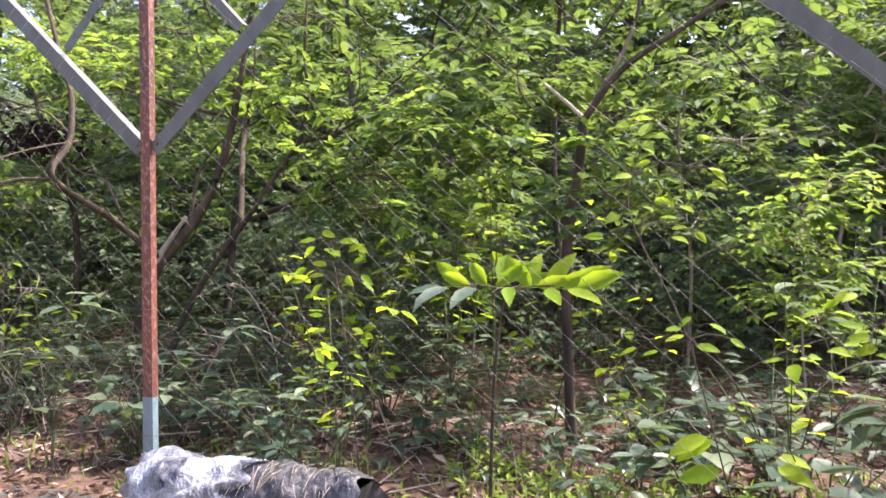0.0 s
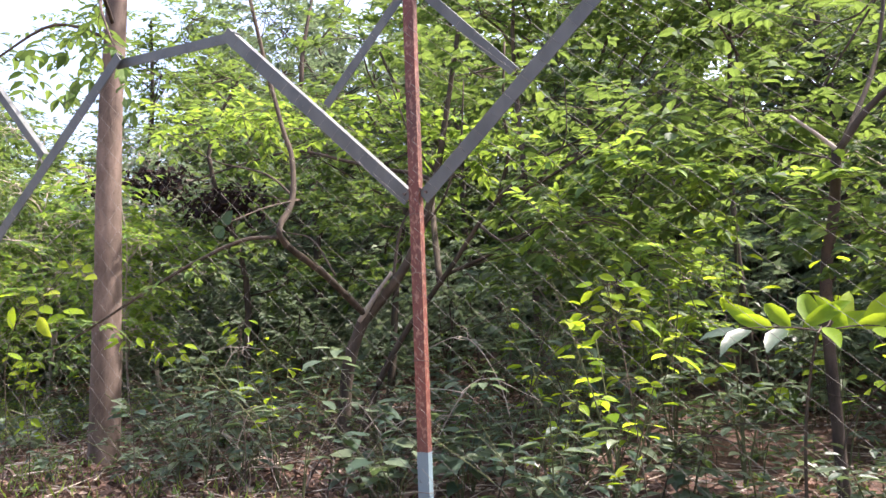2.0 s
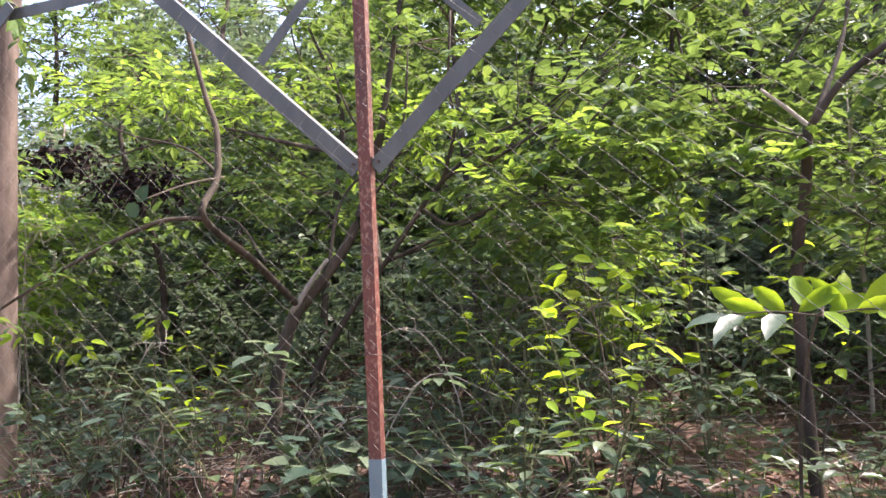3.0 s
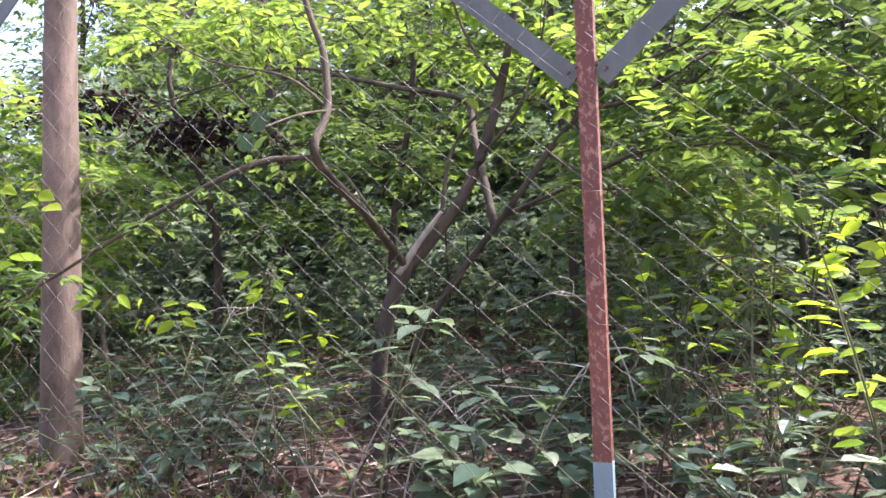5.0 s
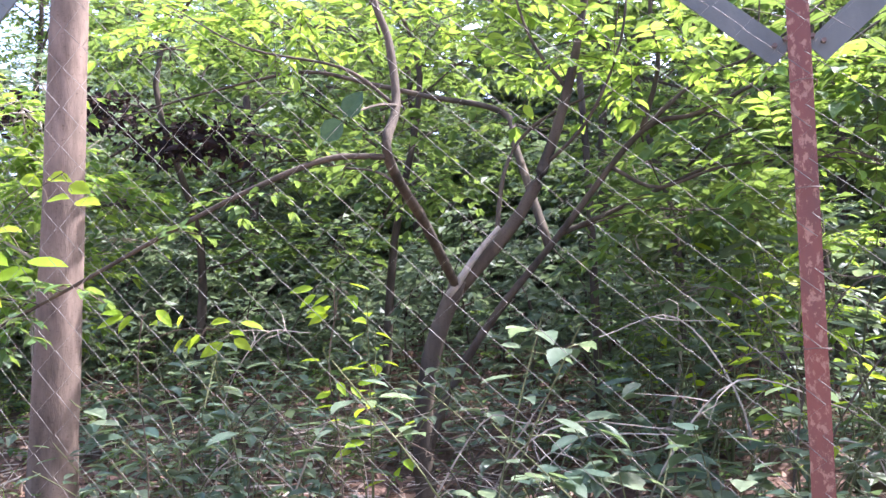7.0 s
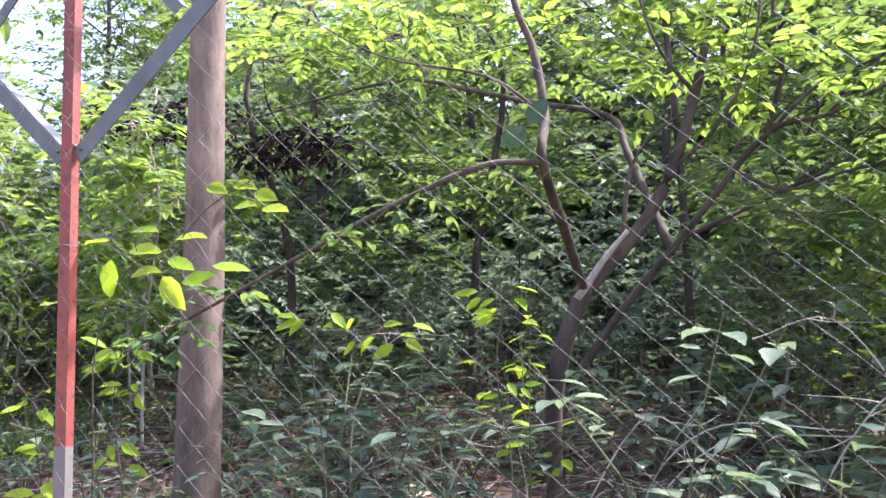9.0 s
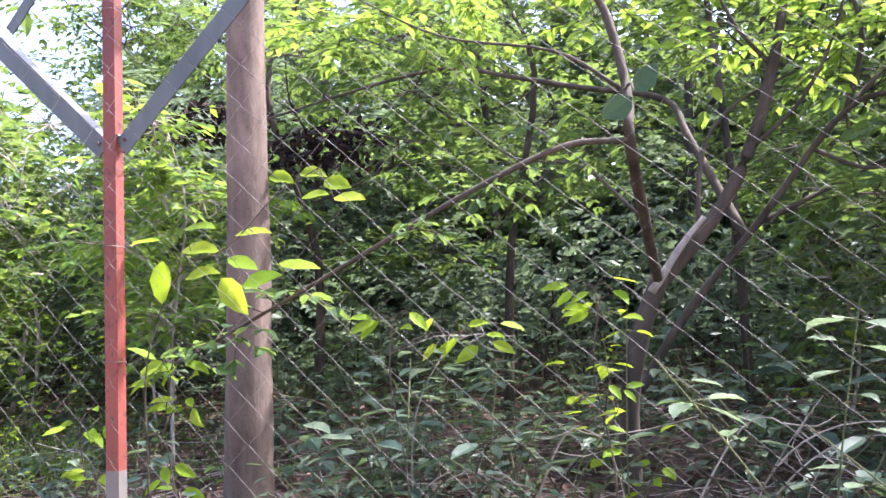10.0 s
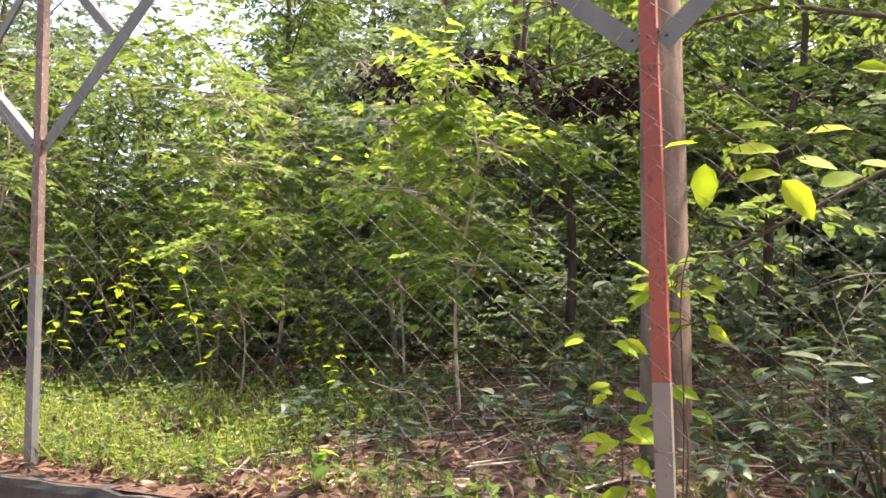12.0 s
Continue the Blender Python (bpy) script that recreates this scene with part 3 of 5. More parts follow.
    limbs([(at((-1.44, 1.70, 1.02), (-1.30, 1.72, 1.22), (-1.18, 1.73, 1.36)), 0.022, 0.012)], BARK_GREY, t, "bare_stub")
    a, b = Geo(), Geo()
    for heart, centre, radii, count in (((-1.7, 0.9, 3.1), (-1.75, 0.8, 3.45), (0.3, 0.3, 0.2), 3), ((-0.7, 1.82, 2.8), (-0.7, 2.2, 2.85), (0.9, 0.6, 0.25), 26), ((0.1, 2.1, 2.1), (0.35, 2.3, 2.4), (0.7, 0.4, 0.2), 22),
                                        ((-2.6, 2.7, 2.55), (-2.9, 2.8, 2.95), (1.2, 0.6, 0.2), 22), ((-2.1, 2.7, 2.4), (-2.1, 2.8, 2.15), (0.6, 0.3, 0.1), 12), ((-0.2, 2.1, 1.94), (0.0, 2.1, 1.85), (0.5, 0.4, 0.1), 16),
                                        ((0.25, 2.1, 2.15), (0.75, 1.95, 1.95), (0.55, 0.4, 0.16), 24), ((-0.94, 2.1, 1.34), (-0.2, 2.7, 1.5), (0.6, 0.4, 0.14), 22), ((0.1, 2.4, 1.85), (0.4, 2.7, 1.75), (0.5, 0.4, 0.12), 16), ((0.3, 1.7, 1.6), (0.5, 1.6, 1.55), (0.45, 0.4, 0.12), 8), ((-0.5, 2.1, 1.85), (-0.35, 2.4, 1.45), (0.5, 0.4, 0.1), 16)):
        crown_on(a, b, at(heart)[0], [(at(centre)[0], radii, count)], 0.105, LEAF_FINE, limb=0.006)
    # flat boughs where sun coming through is put into a brighter leaf colour
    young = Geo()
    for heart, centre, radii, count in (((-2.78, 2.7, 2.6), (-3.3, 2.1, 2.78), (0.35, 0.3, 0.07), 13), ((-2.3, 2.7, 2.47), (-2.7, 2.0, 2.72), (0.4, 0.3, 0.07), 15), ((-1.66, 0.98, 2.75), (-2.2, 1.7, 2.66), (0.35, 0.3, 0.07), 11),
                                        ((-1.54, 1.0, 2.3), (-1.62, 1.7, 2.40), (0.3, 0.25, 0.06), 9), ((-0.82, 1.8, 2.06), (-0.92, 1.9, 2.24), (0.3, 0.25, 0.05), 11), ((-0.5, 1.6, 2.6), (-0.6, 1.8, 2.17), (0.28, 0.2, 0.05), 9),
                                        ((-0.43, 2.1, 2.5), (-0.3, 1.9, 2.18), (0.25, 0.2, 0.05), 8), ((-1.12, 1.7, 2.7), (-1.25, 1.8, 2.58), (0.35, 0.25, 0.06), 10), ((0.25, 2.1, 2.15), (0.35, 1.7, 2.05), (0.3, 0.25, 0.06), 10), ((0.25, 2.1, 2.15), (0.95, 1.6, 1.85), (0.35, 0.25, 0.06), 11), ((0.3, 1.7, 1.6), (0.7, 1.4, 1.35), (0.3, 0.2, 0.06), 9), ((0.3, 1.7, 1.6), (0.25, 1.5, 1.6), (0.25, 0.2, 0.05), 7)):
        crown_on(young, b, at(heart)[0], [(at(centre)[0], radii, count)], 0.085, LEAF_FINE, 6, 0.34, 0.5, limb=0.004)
    part("sunlit_foliage", young, LEAF_SUN, t, "translucent yellow-green leaves, coloured as sunlit")
    # leaves along the arching branch
    s = rng.random(30)
    arch = curve_through(at((-1.395, 0.78, 1.56), (-1.85, 0.57, 1.44), (-2.5, 0.41, 1.10), (-3.1, 0.34, 0.82)), 12)
    pos = arch[(s * (len(arch) - 1)).astype(int)]
    sprays(a, b, pos, rng.normal(size=(30, 3)) * [1, 0.8, 0.35], 0.16, 2, 0.075, LEAF_FINE)
    part("crown", a, LEAF, t)
    tagged(part("twig", b, BARK_DARK, t), kind="stuff")
    for p, d, ln in (((-1.31, 0.2, 1.58), (0.5, -0.1, 0.5), 0.10), ((-1.32, 0.22, 1.57), (-0.6, 0.1, -0.3), 0.11)):
        g = Geo()
        leaves(g, np.array(at(p)), np.array([d]), np.array([(0.1, -0.9, -0.35)]), ln, ln * 0.7, LEAF_FINE)
        part("large_leaf", g, LEAF_SHADED, t)


def side_tree():
    """The young tree beyond the netting near the broken pale stub."""
    o = np.array((1.58, 1.57, 0.0))
    t = thing("tree", "slender young tree with a broken pale branch stub", "tree", tuple(o))

    def at(*pts):
        return [tuple(np.array(p) - o) for p in pts]

    g = Geo()
    tube(g, at((1.60, 1.57, -0.1), (1.58, 1.57, 0.3), (1.57, 1.57, 1.12), (1.64, 1.57, 1.56), (1.67, 1.57, 1.86)), 0.034, 0.026, 8, 5, 0.05)
    part("trunk", g, BARK_DARK, t, smooth=True)
    limbs([(at((1.67, 1.57, 1.84), (1.88, 1.57, 2.1), (2.25, 1.55, 2.32), (2.7, 1.5, 2.55), (3.3, 1.5, 2.8)), 0.022, 0.008),
           (at((1.70, 1.57, 1.88), (1.9, 1.9, 2.4), (2.0, 2.1, 3.0)), 0.017, 0.008)], BARK, t)
    limbs([(at((1.68, 1.56, 1.84), (1.58, 1.53, 1.94), (1.46, 1.5, 2.05)), 0.013, 0.008)], BARK_GREY, t, "broken_stub")
    a, b = Geo(), Geo()
    crown_on(a, b, at((2.5, 1.5, 2.45))[0], [(at((2.5, 2.1, 2.6))[0], (0.8, 0.5, 0.2), 20)], 0.105, LEAF_FINE, limb=0.008)
    crown_on(a, b, at((2.0, 2.1, 2.9))[0], [(at((1.7, 2.1, 2.7))[0], (0.9, 0.7, 0.4), 14), (at((1.3, 1.9, 1.75))[0], (0.5, 0.4, 0.1), 16)], 0.105, LEAF_FINE, limb=0.008)
    for heart, lump in (((2.25, 1.55, 2.32), ((2.6, 2.1, 2.1), (0.5, 0.3, 0.15), 12)), ((1.57, 1.57, 1.12), ((1.9, 1.5, 1.35), (0.4, 0.35, 0.2), 20)), ((1.66, 1.57, 1.8), ((1.2, 1.9, 2.2), (0.5, 0.4, 0.3), 36))):
        crown_on(a, b, at(heart)[0], [(at(lump[0])[0], lump[1], lump[2])], 0.105, LEAF_FINE, limb=0.006)
    part("crown", a, LEAF, t)
    # sunlit sprays: the light is put into the brighter leaf colour
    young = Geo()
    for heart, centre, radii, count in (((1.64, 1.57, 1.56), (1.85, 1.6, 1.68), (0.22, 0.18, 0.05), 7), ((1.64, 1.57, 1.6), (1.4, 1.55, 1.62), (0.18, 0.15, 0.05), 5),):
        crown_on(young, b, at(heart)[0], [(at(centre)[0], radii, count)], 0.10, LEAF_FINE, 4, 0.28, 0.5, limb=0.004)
    part("sunlit_foliage", young, LEAF_SUN, t, "translucent yellow-green leaves, coloured as sunlit")
    tagged(part("twig", b, BARK_DARK, t), kind="stuff")


pale_tree()
forked_tree()
side_tree()


# ---- woods behind ----
def woodland_tree(height, spread, lumps, leaf, shape, mat, bark, label, pairs=5, girth=0.05, low=0.3, layer=0.14, fill=1.0):
    t = thing("tree", label, "tree", (0, 0, -60), "trees of the wood")
    g = Geo()
    tube(g, [(0, 0, -0.15), (rng.normal() * 0.08, rng.normal() * 0.08, height * 0.35), (rng.normal() * 0.2, rng.normal() * 0.2, height * 0.7), (0, 0, height * 0.95)], girth, girth * 0.3, 7, 4, 0.05)
    part("trunk", g, bark, t, smooth=True)
    a, b = Geo(), Geo()
    for k in range(lumps):
        u = (k + 0.5) / lumps
        z = height * (low + (1 - low) * u)
        r = spread * (1.0 - 0.45 * abs(u - 0.45) * 2)
        ang = k * 2.4 + rng.random()
        c = (math.cos(ang) * r * 0.6, math.sin(ang) * r * 0.6, z)
        crown_on(a, b, (0, 0, z * 0.85), [(c, (r * 0.66, r * 0.66, height * layer), int((28 + 20 * r) * fill))], leaf, shape, pairs, 0.42, 0.54, 0.18, 0.014)
    part("crown", a, mat, t)
    tagged(part("twig", b, bark, t), kind="stuff")
    return t


KINDS = [
    woodland_tree(4.3, 1.5, 7, 0.12, LEAF_MID, LEAF, BARK, "leafy young tree with a slender brown trunk", 5, 0.05, 0.30, 0.05, 0.75),
    woodland_tree(5.8, 1.9, 10, 0.12, LEAF_FAR, LEAF_DEEP, BARK_DARK, "dense dark-green tree of the wood", 5, 0.07, 0.18),
    woodland_tree(4.0, 1.3, 7, 0.125, LEAF_MID, LEAF_DEEP, BARK_GREY, "bushy sapling with deep green leaves", 5, 0.035, 0.15, 0.07, 0.9),
    woodland_tree(6.0, 2.0, 10, 0.11, LEAF_FAR, LEAF, BARK, "tall spreading tree with light green leaves", 5, 0.07, 0.28),
    woodland_tree(3.2, 1.0, 6, 0.125, LEAF_MID, LEAF, BARK_GREY, "slim sapling with light green leaves", 4, 0.022, 0.35, 0.05, 0.8),
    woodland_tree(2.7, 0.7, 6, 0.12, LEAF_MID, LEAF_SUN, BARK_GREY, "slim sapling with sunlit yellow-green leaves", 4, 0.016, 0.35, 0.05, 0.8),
    # its crown stays above the view, added to dapple the growth below with shade
    woodland_tree(5.4, 1.5, 7, 0.12, LEAF_MID, LEAF, BARK, "slender tree with a bare trunk and a high crown added for shade", 5, 0.04, 0.7, 0.06, 0.9),
]
SPOTS = [
    (5, -4.9, 2.5, 0.95), (5, -6.9, 2.5, 0.65), (5, -8.0, 3.4, 0.8), (5, -5.9, 3.5, 0.85), (4, 2.1, 3.6, 0.8), (5, 2.9, 2.6, 0.6), (4, -0.5, 3.4, 0.62), (5, 0.35, 3.5, 0.65), (4, -8.6, 4.3, 1.25), (0, -9.6, 3.5, 0.75), (0, -10.6, 4.6, 0.9), (2, -6.6, 4.6, 0.9), (4, -7.3, 3.4, 0.9), (6, -1.0, 4.3, 1.0), (6, 0.9, 4.9, 0.95), (3, -10.8, 8.2, 1.25), (3, -13.2, 7.4, 0.82), (3, -12.0, 10.6, 1.1),
    # kind, x, y, size: the nearest first
    (0, -0.3, 5.0, 1), (4, 3.5, 4.7, 1), (0, -3.0, 4.6, 1), (4, 5.2, 3.2, 1),
    (0, -4.6, 4.0, 0.95), (4, 3.9, 5.6, 1.2), (4, -9.6, 2.2, 1),
    (1, 3.2, 8.2, 1.02), (3, 1.6, 9.6, 1.25), (3, -1.4, 9.8, 1.25), (1, -6.2, 7.6, 1.17), (3, -4.8, 10.2, 1.25),
    (2, -9.6, 6.6, 1), (1, 6.2, 7.0, 1.02), (3, 5.4, 10.0, 1.25), (1, -8.2, 10.4, 1.25), (2, -12.2, 5.0, 1.25), (1, -17.6, 4.8, 1.4), (3, -9.9, 9.6, 1.25), (1, -13.5, 5.1, 1.2),
    (2, -14.6, 12.0, 0.9), (3, -11.0, 13.6, 1.05), (1, -21.5, 6.8, 1.4), (1, -16.4, 4.6, 1), (3, -6.6, 13.4, 1.25), (3, 2.8, 13.2, 1.25), (1, -1.6, 13.6, 1.25), (1, 7.8, 12.6, 1.25),
    (3, -21.5, 6.0, 1.56), (2, -18.0, 15.0, 1), (3, -9.4, 17.5, 1.25), (2, -13.6, 2.2, 0.9), (3, -17.6, 1.0, 1.1), (3, -14.8, 2.2, 1.05),
]
# unseen row behind the camera, added to hold sky light off the fence's front
SPOTS += [(1, x, -8.4 - 0.6 * (i % 2), 0.95) for i, x in enumerate((-11.0, -8.4, -5.6, -2.4, 0.8, 3.8, 7.0))]
# more unseen trees, added to close the path's ends and the right side
SPOTS += [(1, x, y, z) for x, y, z in ((7.6, -3.8, 1.0), (-10.5, -3.6, 1.0), (10.2, 1.0, 1.1), (11.5, 5.0, 1.1))]
for k, x, y, size in SPOTS:
    m = Matrix.Translation((x, y, float(lift(x, y)))) @ Matrix.Rotation(2.399 * (x * 3.1 + y * 1.7), 4, 'Z') @ Matrix.Scale(size, 4)
    copy_thing(KINDS[k], m)
for k in KINDS:
    for o in (*k.children_recursive, k):
        bpy.data.objects.remove(o)


# ---- undergrowth ----
def herb(name, label, high, stems, leaf, shape, mat, wide, per, category="shrub", bend=0.5, group="undergrowth by the fence", stem_mat=None, single=False, bare=0.25, flat=0.24):
    """A plant of several bent stems with leaves on stalks along them."""
    t = thing(name, label, category, (0, 0, -60), group)
    a, b = Geo(), Geo()
    for s in range(stems):
        ang = 2 * math.pi * s / stems + rng.random() * 1.2
        h = high * (0.65 + 0.5 * rng.random())
        out = bend * h * (0.4 + 0.6 * rng.random())
        line = curve_through([(0, 0, -0.03), (math.cos(ang) * out * 0.25, math.sin(ang) * out * 0.25, h * 0.45), (math.cos(ang) * out, math.sin(ang) * out, h)], 8)
        tube(b, line[::4], 0.005, 0.002, 4, 2, cap=False)
        u = np.sort(bare + (1 - bare) * rng.random(per))
        base = line[(u * (len(line) - 1)).astype(int)]
        turn = rng.random(per) * 2 * np.pi
        d = np.stack([np.cos(turn), np.sin(turn), -0.02 + 0.18 * rng.normal(size=per)], -1)
        stalk = leaf * 0.4
        tip = base + d * stalk
        for p, q in zip(base, tip):
            tube(b, [p, q], 0.0016, 0.001, 3, 1, cap=False)
        size = leaf * (0.6 + 0.7 * rng.random(per))
        face = unit(np.array([0, 0, 1.0]) + rng.normal(size=(per, 3)) * flat)
        if single:
            for k in range(per):
                one = Geo()
                leaves(one, tip[k:k + 1], d[k:k + 1] + [0, 0, -0.06], face[k:k + 1], size[k], size[k] * wide, shape)
                part("leaf", one, mat, t, smooth=True)
        else:
            leaves(a, tip, d + [0, 0, -0.06], face, size, size * wide, shape)
    if not single:
        part("foliage", a, mat, t)
    tagged(part("stem", b, stem_mat or STEM, t), kind="stuff")
    return t


def scatter(plant, places):
    for x, y, size, turn in places:
        copy_thing(plant, Matrix.Translation((x, y, float(lift(x, y)))) @ Matrix.Rotation(turn, 4, 'Z') @ Matrix.Scale(size, 4))
    for o in (*plant.children_recursive, plant):
        bpy.data.objects.remove(o)


BROAD = herb("shrub", "low shrub with broad dull green heart-shaped leaves", 0.7, 5, 0.125, LEAF_HEART, LEAF_GREY, 0.8, 6, bend=0.8, single=True, bare=0.4, flat=0.13)
scatter(BROAD, [(-0.45, 0.5, 1.0, 0.3), (-0.2, 0.75, 0.9, 2.0), (-0.75, 0.75, 0.8, 4.0), (2.3, 0.55, 1.0, 1.0), (2.75, 0.35, 1.05, 3.3), (2.1, 1.5, 0.85, 5.0), (-2.9, 0.35, 0.55, 2.2),
                (-2.2, 1.9, 0.85, 0.8), (-3.9, 2.2, 0.9, 3.7), (0.9, 1.2, 0.6, 1.5), (-7.2, 2.8, 1.15, 0.6), (-7.9, 2.2, 1.1, 4.4),
                (2.13, 1.65, 0.8, 2.4), (2.6, 1.0, 0.75, 0.4), (-0.6, 0.55, 0.75, 1.0), (-0.3, 1.1, 0.9, 3.0)])
PALE = herb("shrub", "small plant with pale sunlit oval leaves", 0.6, 5, 0.115, LEAF_FINE, LEAF_GREY, 0.5, 9, bend=0.95, bare=0.3, flat=0.12)
scatter(PALE, [(0.5, 0.25, 1.0, 0.2), (0.75, 0.2, 0.8, 2.2), (1.95, 0.3, 0.8, 4.0), (0.75, 2.1, 0.8, 1.1), (1.1, 2.5, 0.7, 3.0), (-2.6, 0.7, 0.8, 1.7), (-2.9, 1.7, 1.0, 4.9), (-2.0, 1.2, 0.9, 0.5),
               (-3.7, 0.8, 0.8, 3.1), (-2.2, 0.55, 0.7, 5.5), (1.7, 0.9, 0.9, 1.9), (2.6, 1.1, 1.0, 2.9), (-1.1, 2.4, 1.0, 3.6), (-0.2, 2.9, 0.9, 0.7), (-4.6, 1.2, 0.7, 1.4), (-5.1, 2.1, 0.7, 2.6),
               (-1.9, 2.6, 1.1, 4.1), (-3.2, 2.9, 1.1, 2.0), (0.2, 1.6, 0.9, 5.2), (0.4, 0.5, 0.8, 2.7), (0.28, 0.45, 1.0, 1.1), (-2.4, 0.9, 1.2, 3.3), (-1.75, 0.8, 1.0, 0.9), (-0.9, 1.3, 1.2, 5.0), (-0.45, 2.0, 1.5, 2.1), (0.3, 1.9, 1.5, 4.0)])
FRESH = herb("shrub", "thin-stemmed plant with bright yellow-green leaves", 0.95, 4, 0.075, LEAF_FINE, LEAF_BRIGHT, 0.62, 8, bend=0.55, single=True, bare=0.5)
scatter(FRESH, [(0.78, 0.32, 1.15, 0.0), (-1.5, 0.85, 1.0, 1.3), (2.65, 0.6, 1.0, 4.1), (-4.75, 0.9, 0.6, 0.9), (-5.4, 1.6, 0.6, 3.3), (0.35, 0.7, 0.8, 5.1), (2.05, 0.75, 0.8, 1.9),
                (-5.9, 2.2, 1.0, 2.7), (-0.6, 3.2, 1.0, 4.6), (-6.9, 3.6, 1.2, 0.4), (-8.4, 3.1, 1.2, 3.9), (1.1, 1.7, 1.45, 1.2), (0.6, 2.3, 1.6, 3.0), (-0.1, 2.7, 1.5, 5.0), (1.6, 2.5, 1.5, 0.9), (0.5, 1.2, 1.15, 2.2), (0.1, 1.25, 1.1, 0.3),
                (-6.7, 1.9, 1.2, 0.8), (-7.5, 1.9, 1.3, 2.0), (-8.2, 1.7, 1.2, 4.4), (-7.9, 2.4, 1.4, 5.6)])


SHADY = herb("shrub", "upright plant with large shaded green leaves", 1.05, 3, 0.12, LEAF_FINE, LEAF_DEEP, 0.55, 9, bend=0.55, single=True, bare=0.45, flat=0.14)
scatter(SHADY, [(-0.9, 0.3, 0.95, 0.5), (-2.0, 0.75, 0.8, 2.6), (-2.35, 1.25, 0.85, 4.2), (0.15, 0.9, 0.9, 1.2), (-3.7, 1.5, 0.9, 0.2), (2.95, 0.9, 1.0, 2.2), (1.25, 0.9, 0.7, 5.2), (-1.15, 1.25, 0.8, 3.5), (0.0, 2.0, 1.3, 0.9), (-0.25, 2.35, 1.4, 2.8), (0.45, 2.2, 1.35, 4.6)])


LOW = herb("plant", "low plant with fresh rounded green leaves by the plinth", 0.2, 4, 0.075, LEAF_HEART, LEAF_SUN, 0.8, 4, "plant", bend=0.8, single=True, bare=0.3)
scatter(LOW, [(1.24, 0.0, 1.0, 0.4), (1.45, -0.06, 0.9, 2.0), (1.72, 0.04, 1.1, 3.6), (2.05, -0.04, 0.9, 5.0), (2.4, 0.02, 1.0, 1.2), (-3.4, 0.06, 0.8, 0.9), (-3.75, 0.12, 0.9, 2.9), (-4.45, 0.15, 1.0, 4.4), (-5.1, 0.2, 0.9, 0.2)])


def broad_rosette():
    """The tall plant with a level spray of large leaves close behind the netting."""
    t = thing("broadleaf_plant", "tall plant with a level spray of large bright leaves", "plant", (1.58, 0.36, 0.0))
    b = Geo()
    tube(b, [(-0.12, 0.06, -0.05), (-0.1, 0.06, 0.5), (-0.06, 0.03, 0.8), (-0.02, 0.0, 0.955)], 0.008, 0.005, 6, 4)
    for tip in ((-0.30, -0.02, 0.965), (0.27, 0.03, 0.95), (0.02, 0.26, 1.0), (-0.02, -0.22, 0.95)):
        tube(b, [(-0.02, 0, 0.95), (tip[0] * 0.5, tip[1] * 0.5, 0.968), tip], 0.004, 0.002, 5, 3)
    part("stem", b, BARK, t)
    # last value 1: sky reflection on the leaf painted as a grey leaf colour
    for sx, dx, dy, dz, ln, sky_sheen in ((-0.30, -1, -0.2, -0.08, 0.20, 1), (-0.26, -0.5, -0.9, -0.1, 0.20, 1), (-0.22, -0.7, 0.8, 0.12, 0.19, 0), (-0.14, -0.3, -1, -0.12, 0.19, 1), (-0.12, -0.4, 0.9, 0.22, 0.20, 0), (-0.04, -0.1, 1, 0.25, 0.20, 0),
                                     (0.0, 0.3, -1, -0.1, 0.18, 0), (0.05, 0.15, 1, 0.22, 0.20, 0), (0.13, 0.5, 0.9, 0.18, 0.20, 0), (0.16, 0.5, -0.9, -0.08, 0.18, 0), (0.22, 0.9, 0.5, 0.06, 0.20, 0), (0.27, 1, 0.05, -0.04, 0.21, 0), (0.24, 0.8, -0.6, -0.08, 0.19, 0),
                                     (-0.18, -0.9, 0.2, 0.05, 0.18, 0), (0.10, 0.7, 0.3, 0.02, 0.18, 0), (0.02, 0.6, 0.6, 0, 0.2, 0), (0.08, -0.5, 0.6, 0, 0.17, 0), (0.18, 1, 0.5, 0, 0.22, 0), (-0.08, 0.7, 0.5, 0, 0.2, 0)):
        a = Geo()
        up = dy > 0 and not sky_sheen
        way = (dx, 0.3 * dy, 0.38 + 0.1 * rng.normal()) if up else (dx, dy, dz + 0.2 * dy)
        face = (0.15 * rng.normal(), -1.0, 0.25) if up else (0.15 * rng.normal(), -0.4, 1.0)
        leaves(a, np.array([(sx, dy * 0.05, 0.965 - 0.03 * abs(sx))]), np.array([way]), np.array([face]), ln * (0.85 + 0.25 * rng.random()), ln * (0.32 + 0.1 * rng.random()), LEAF_FINE)
        part("leaf", a, LEAF_GREY if sky_sheen else LEAF_BRIGHT, t, smooth=True)


broad_rosette()


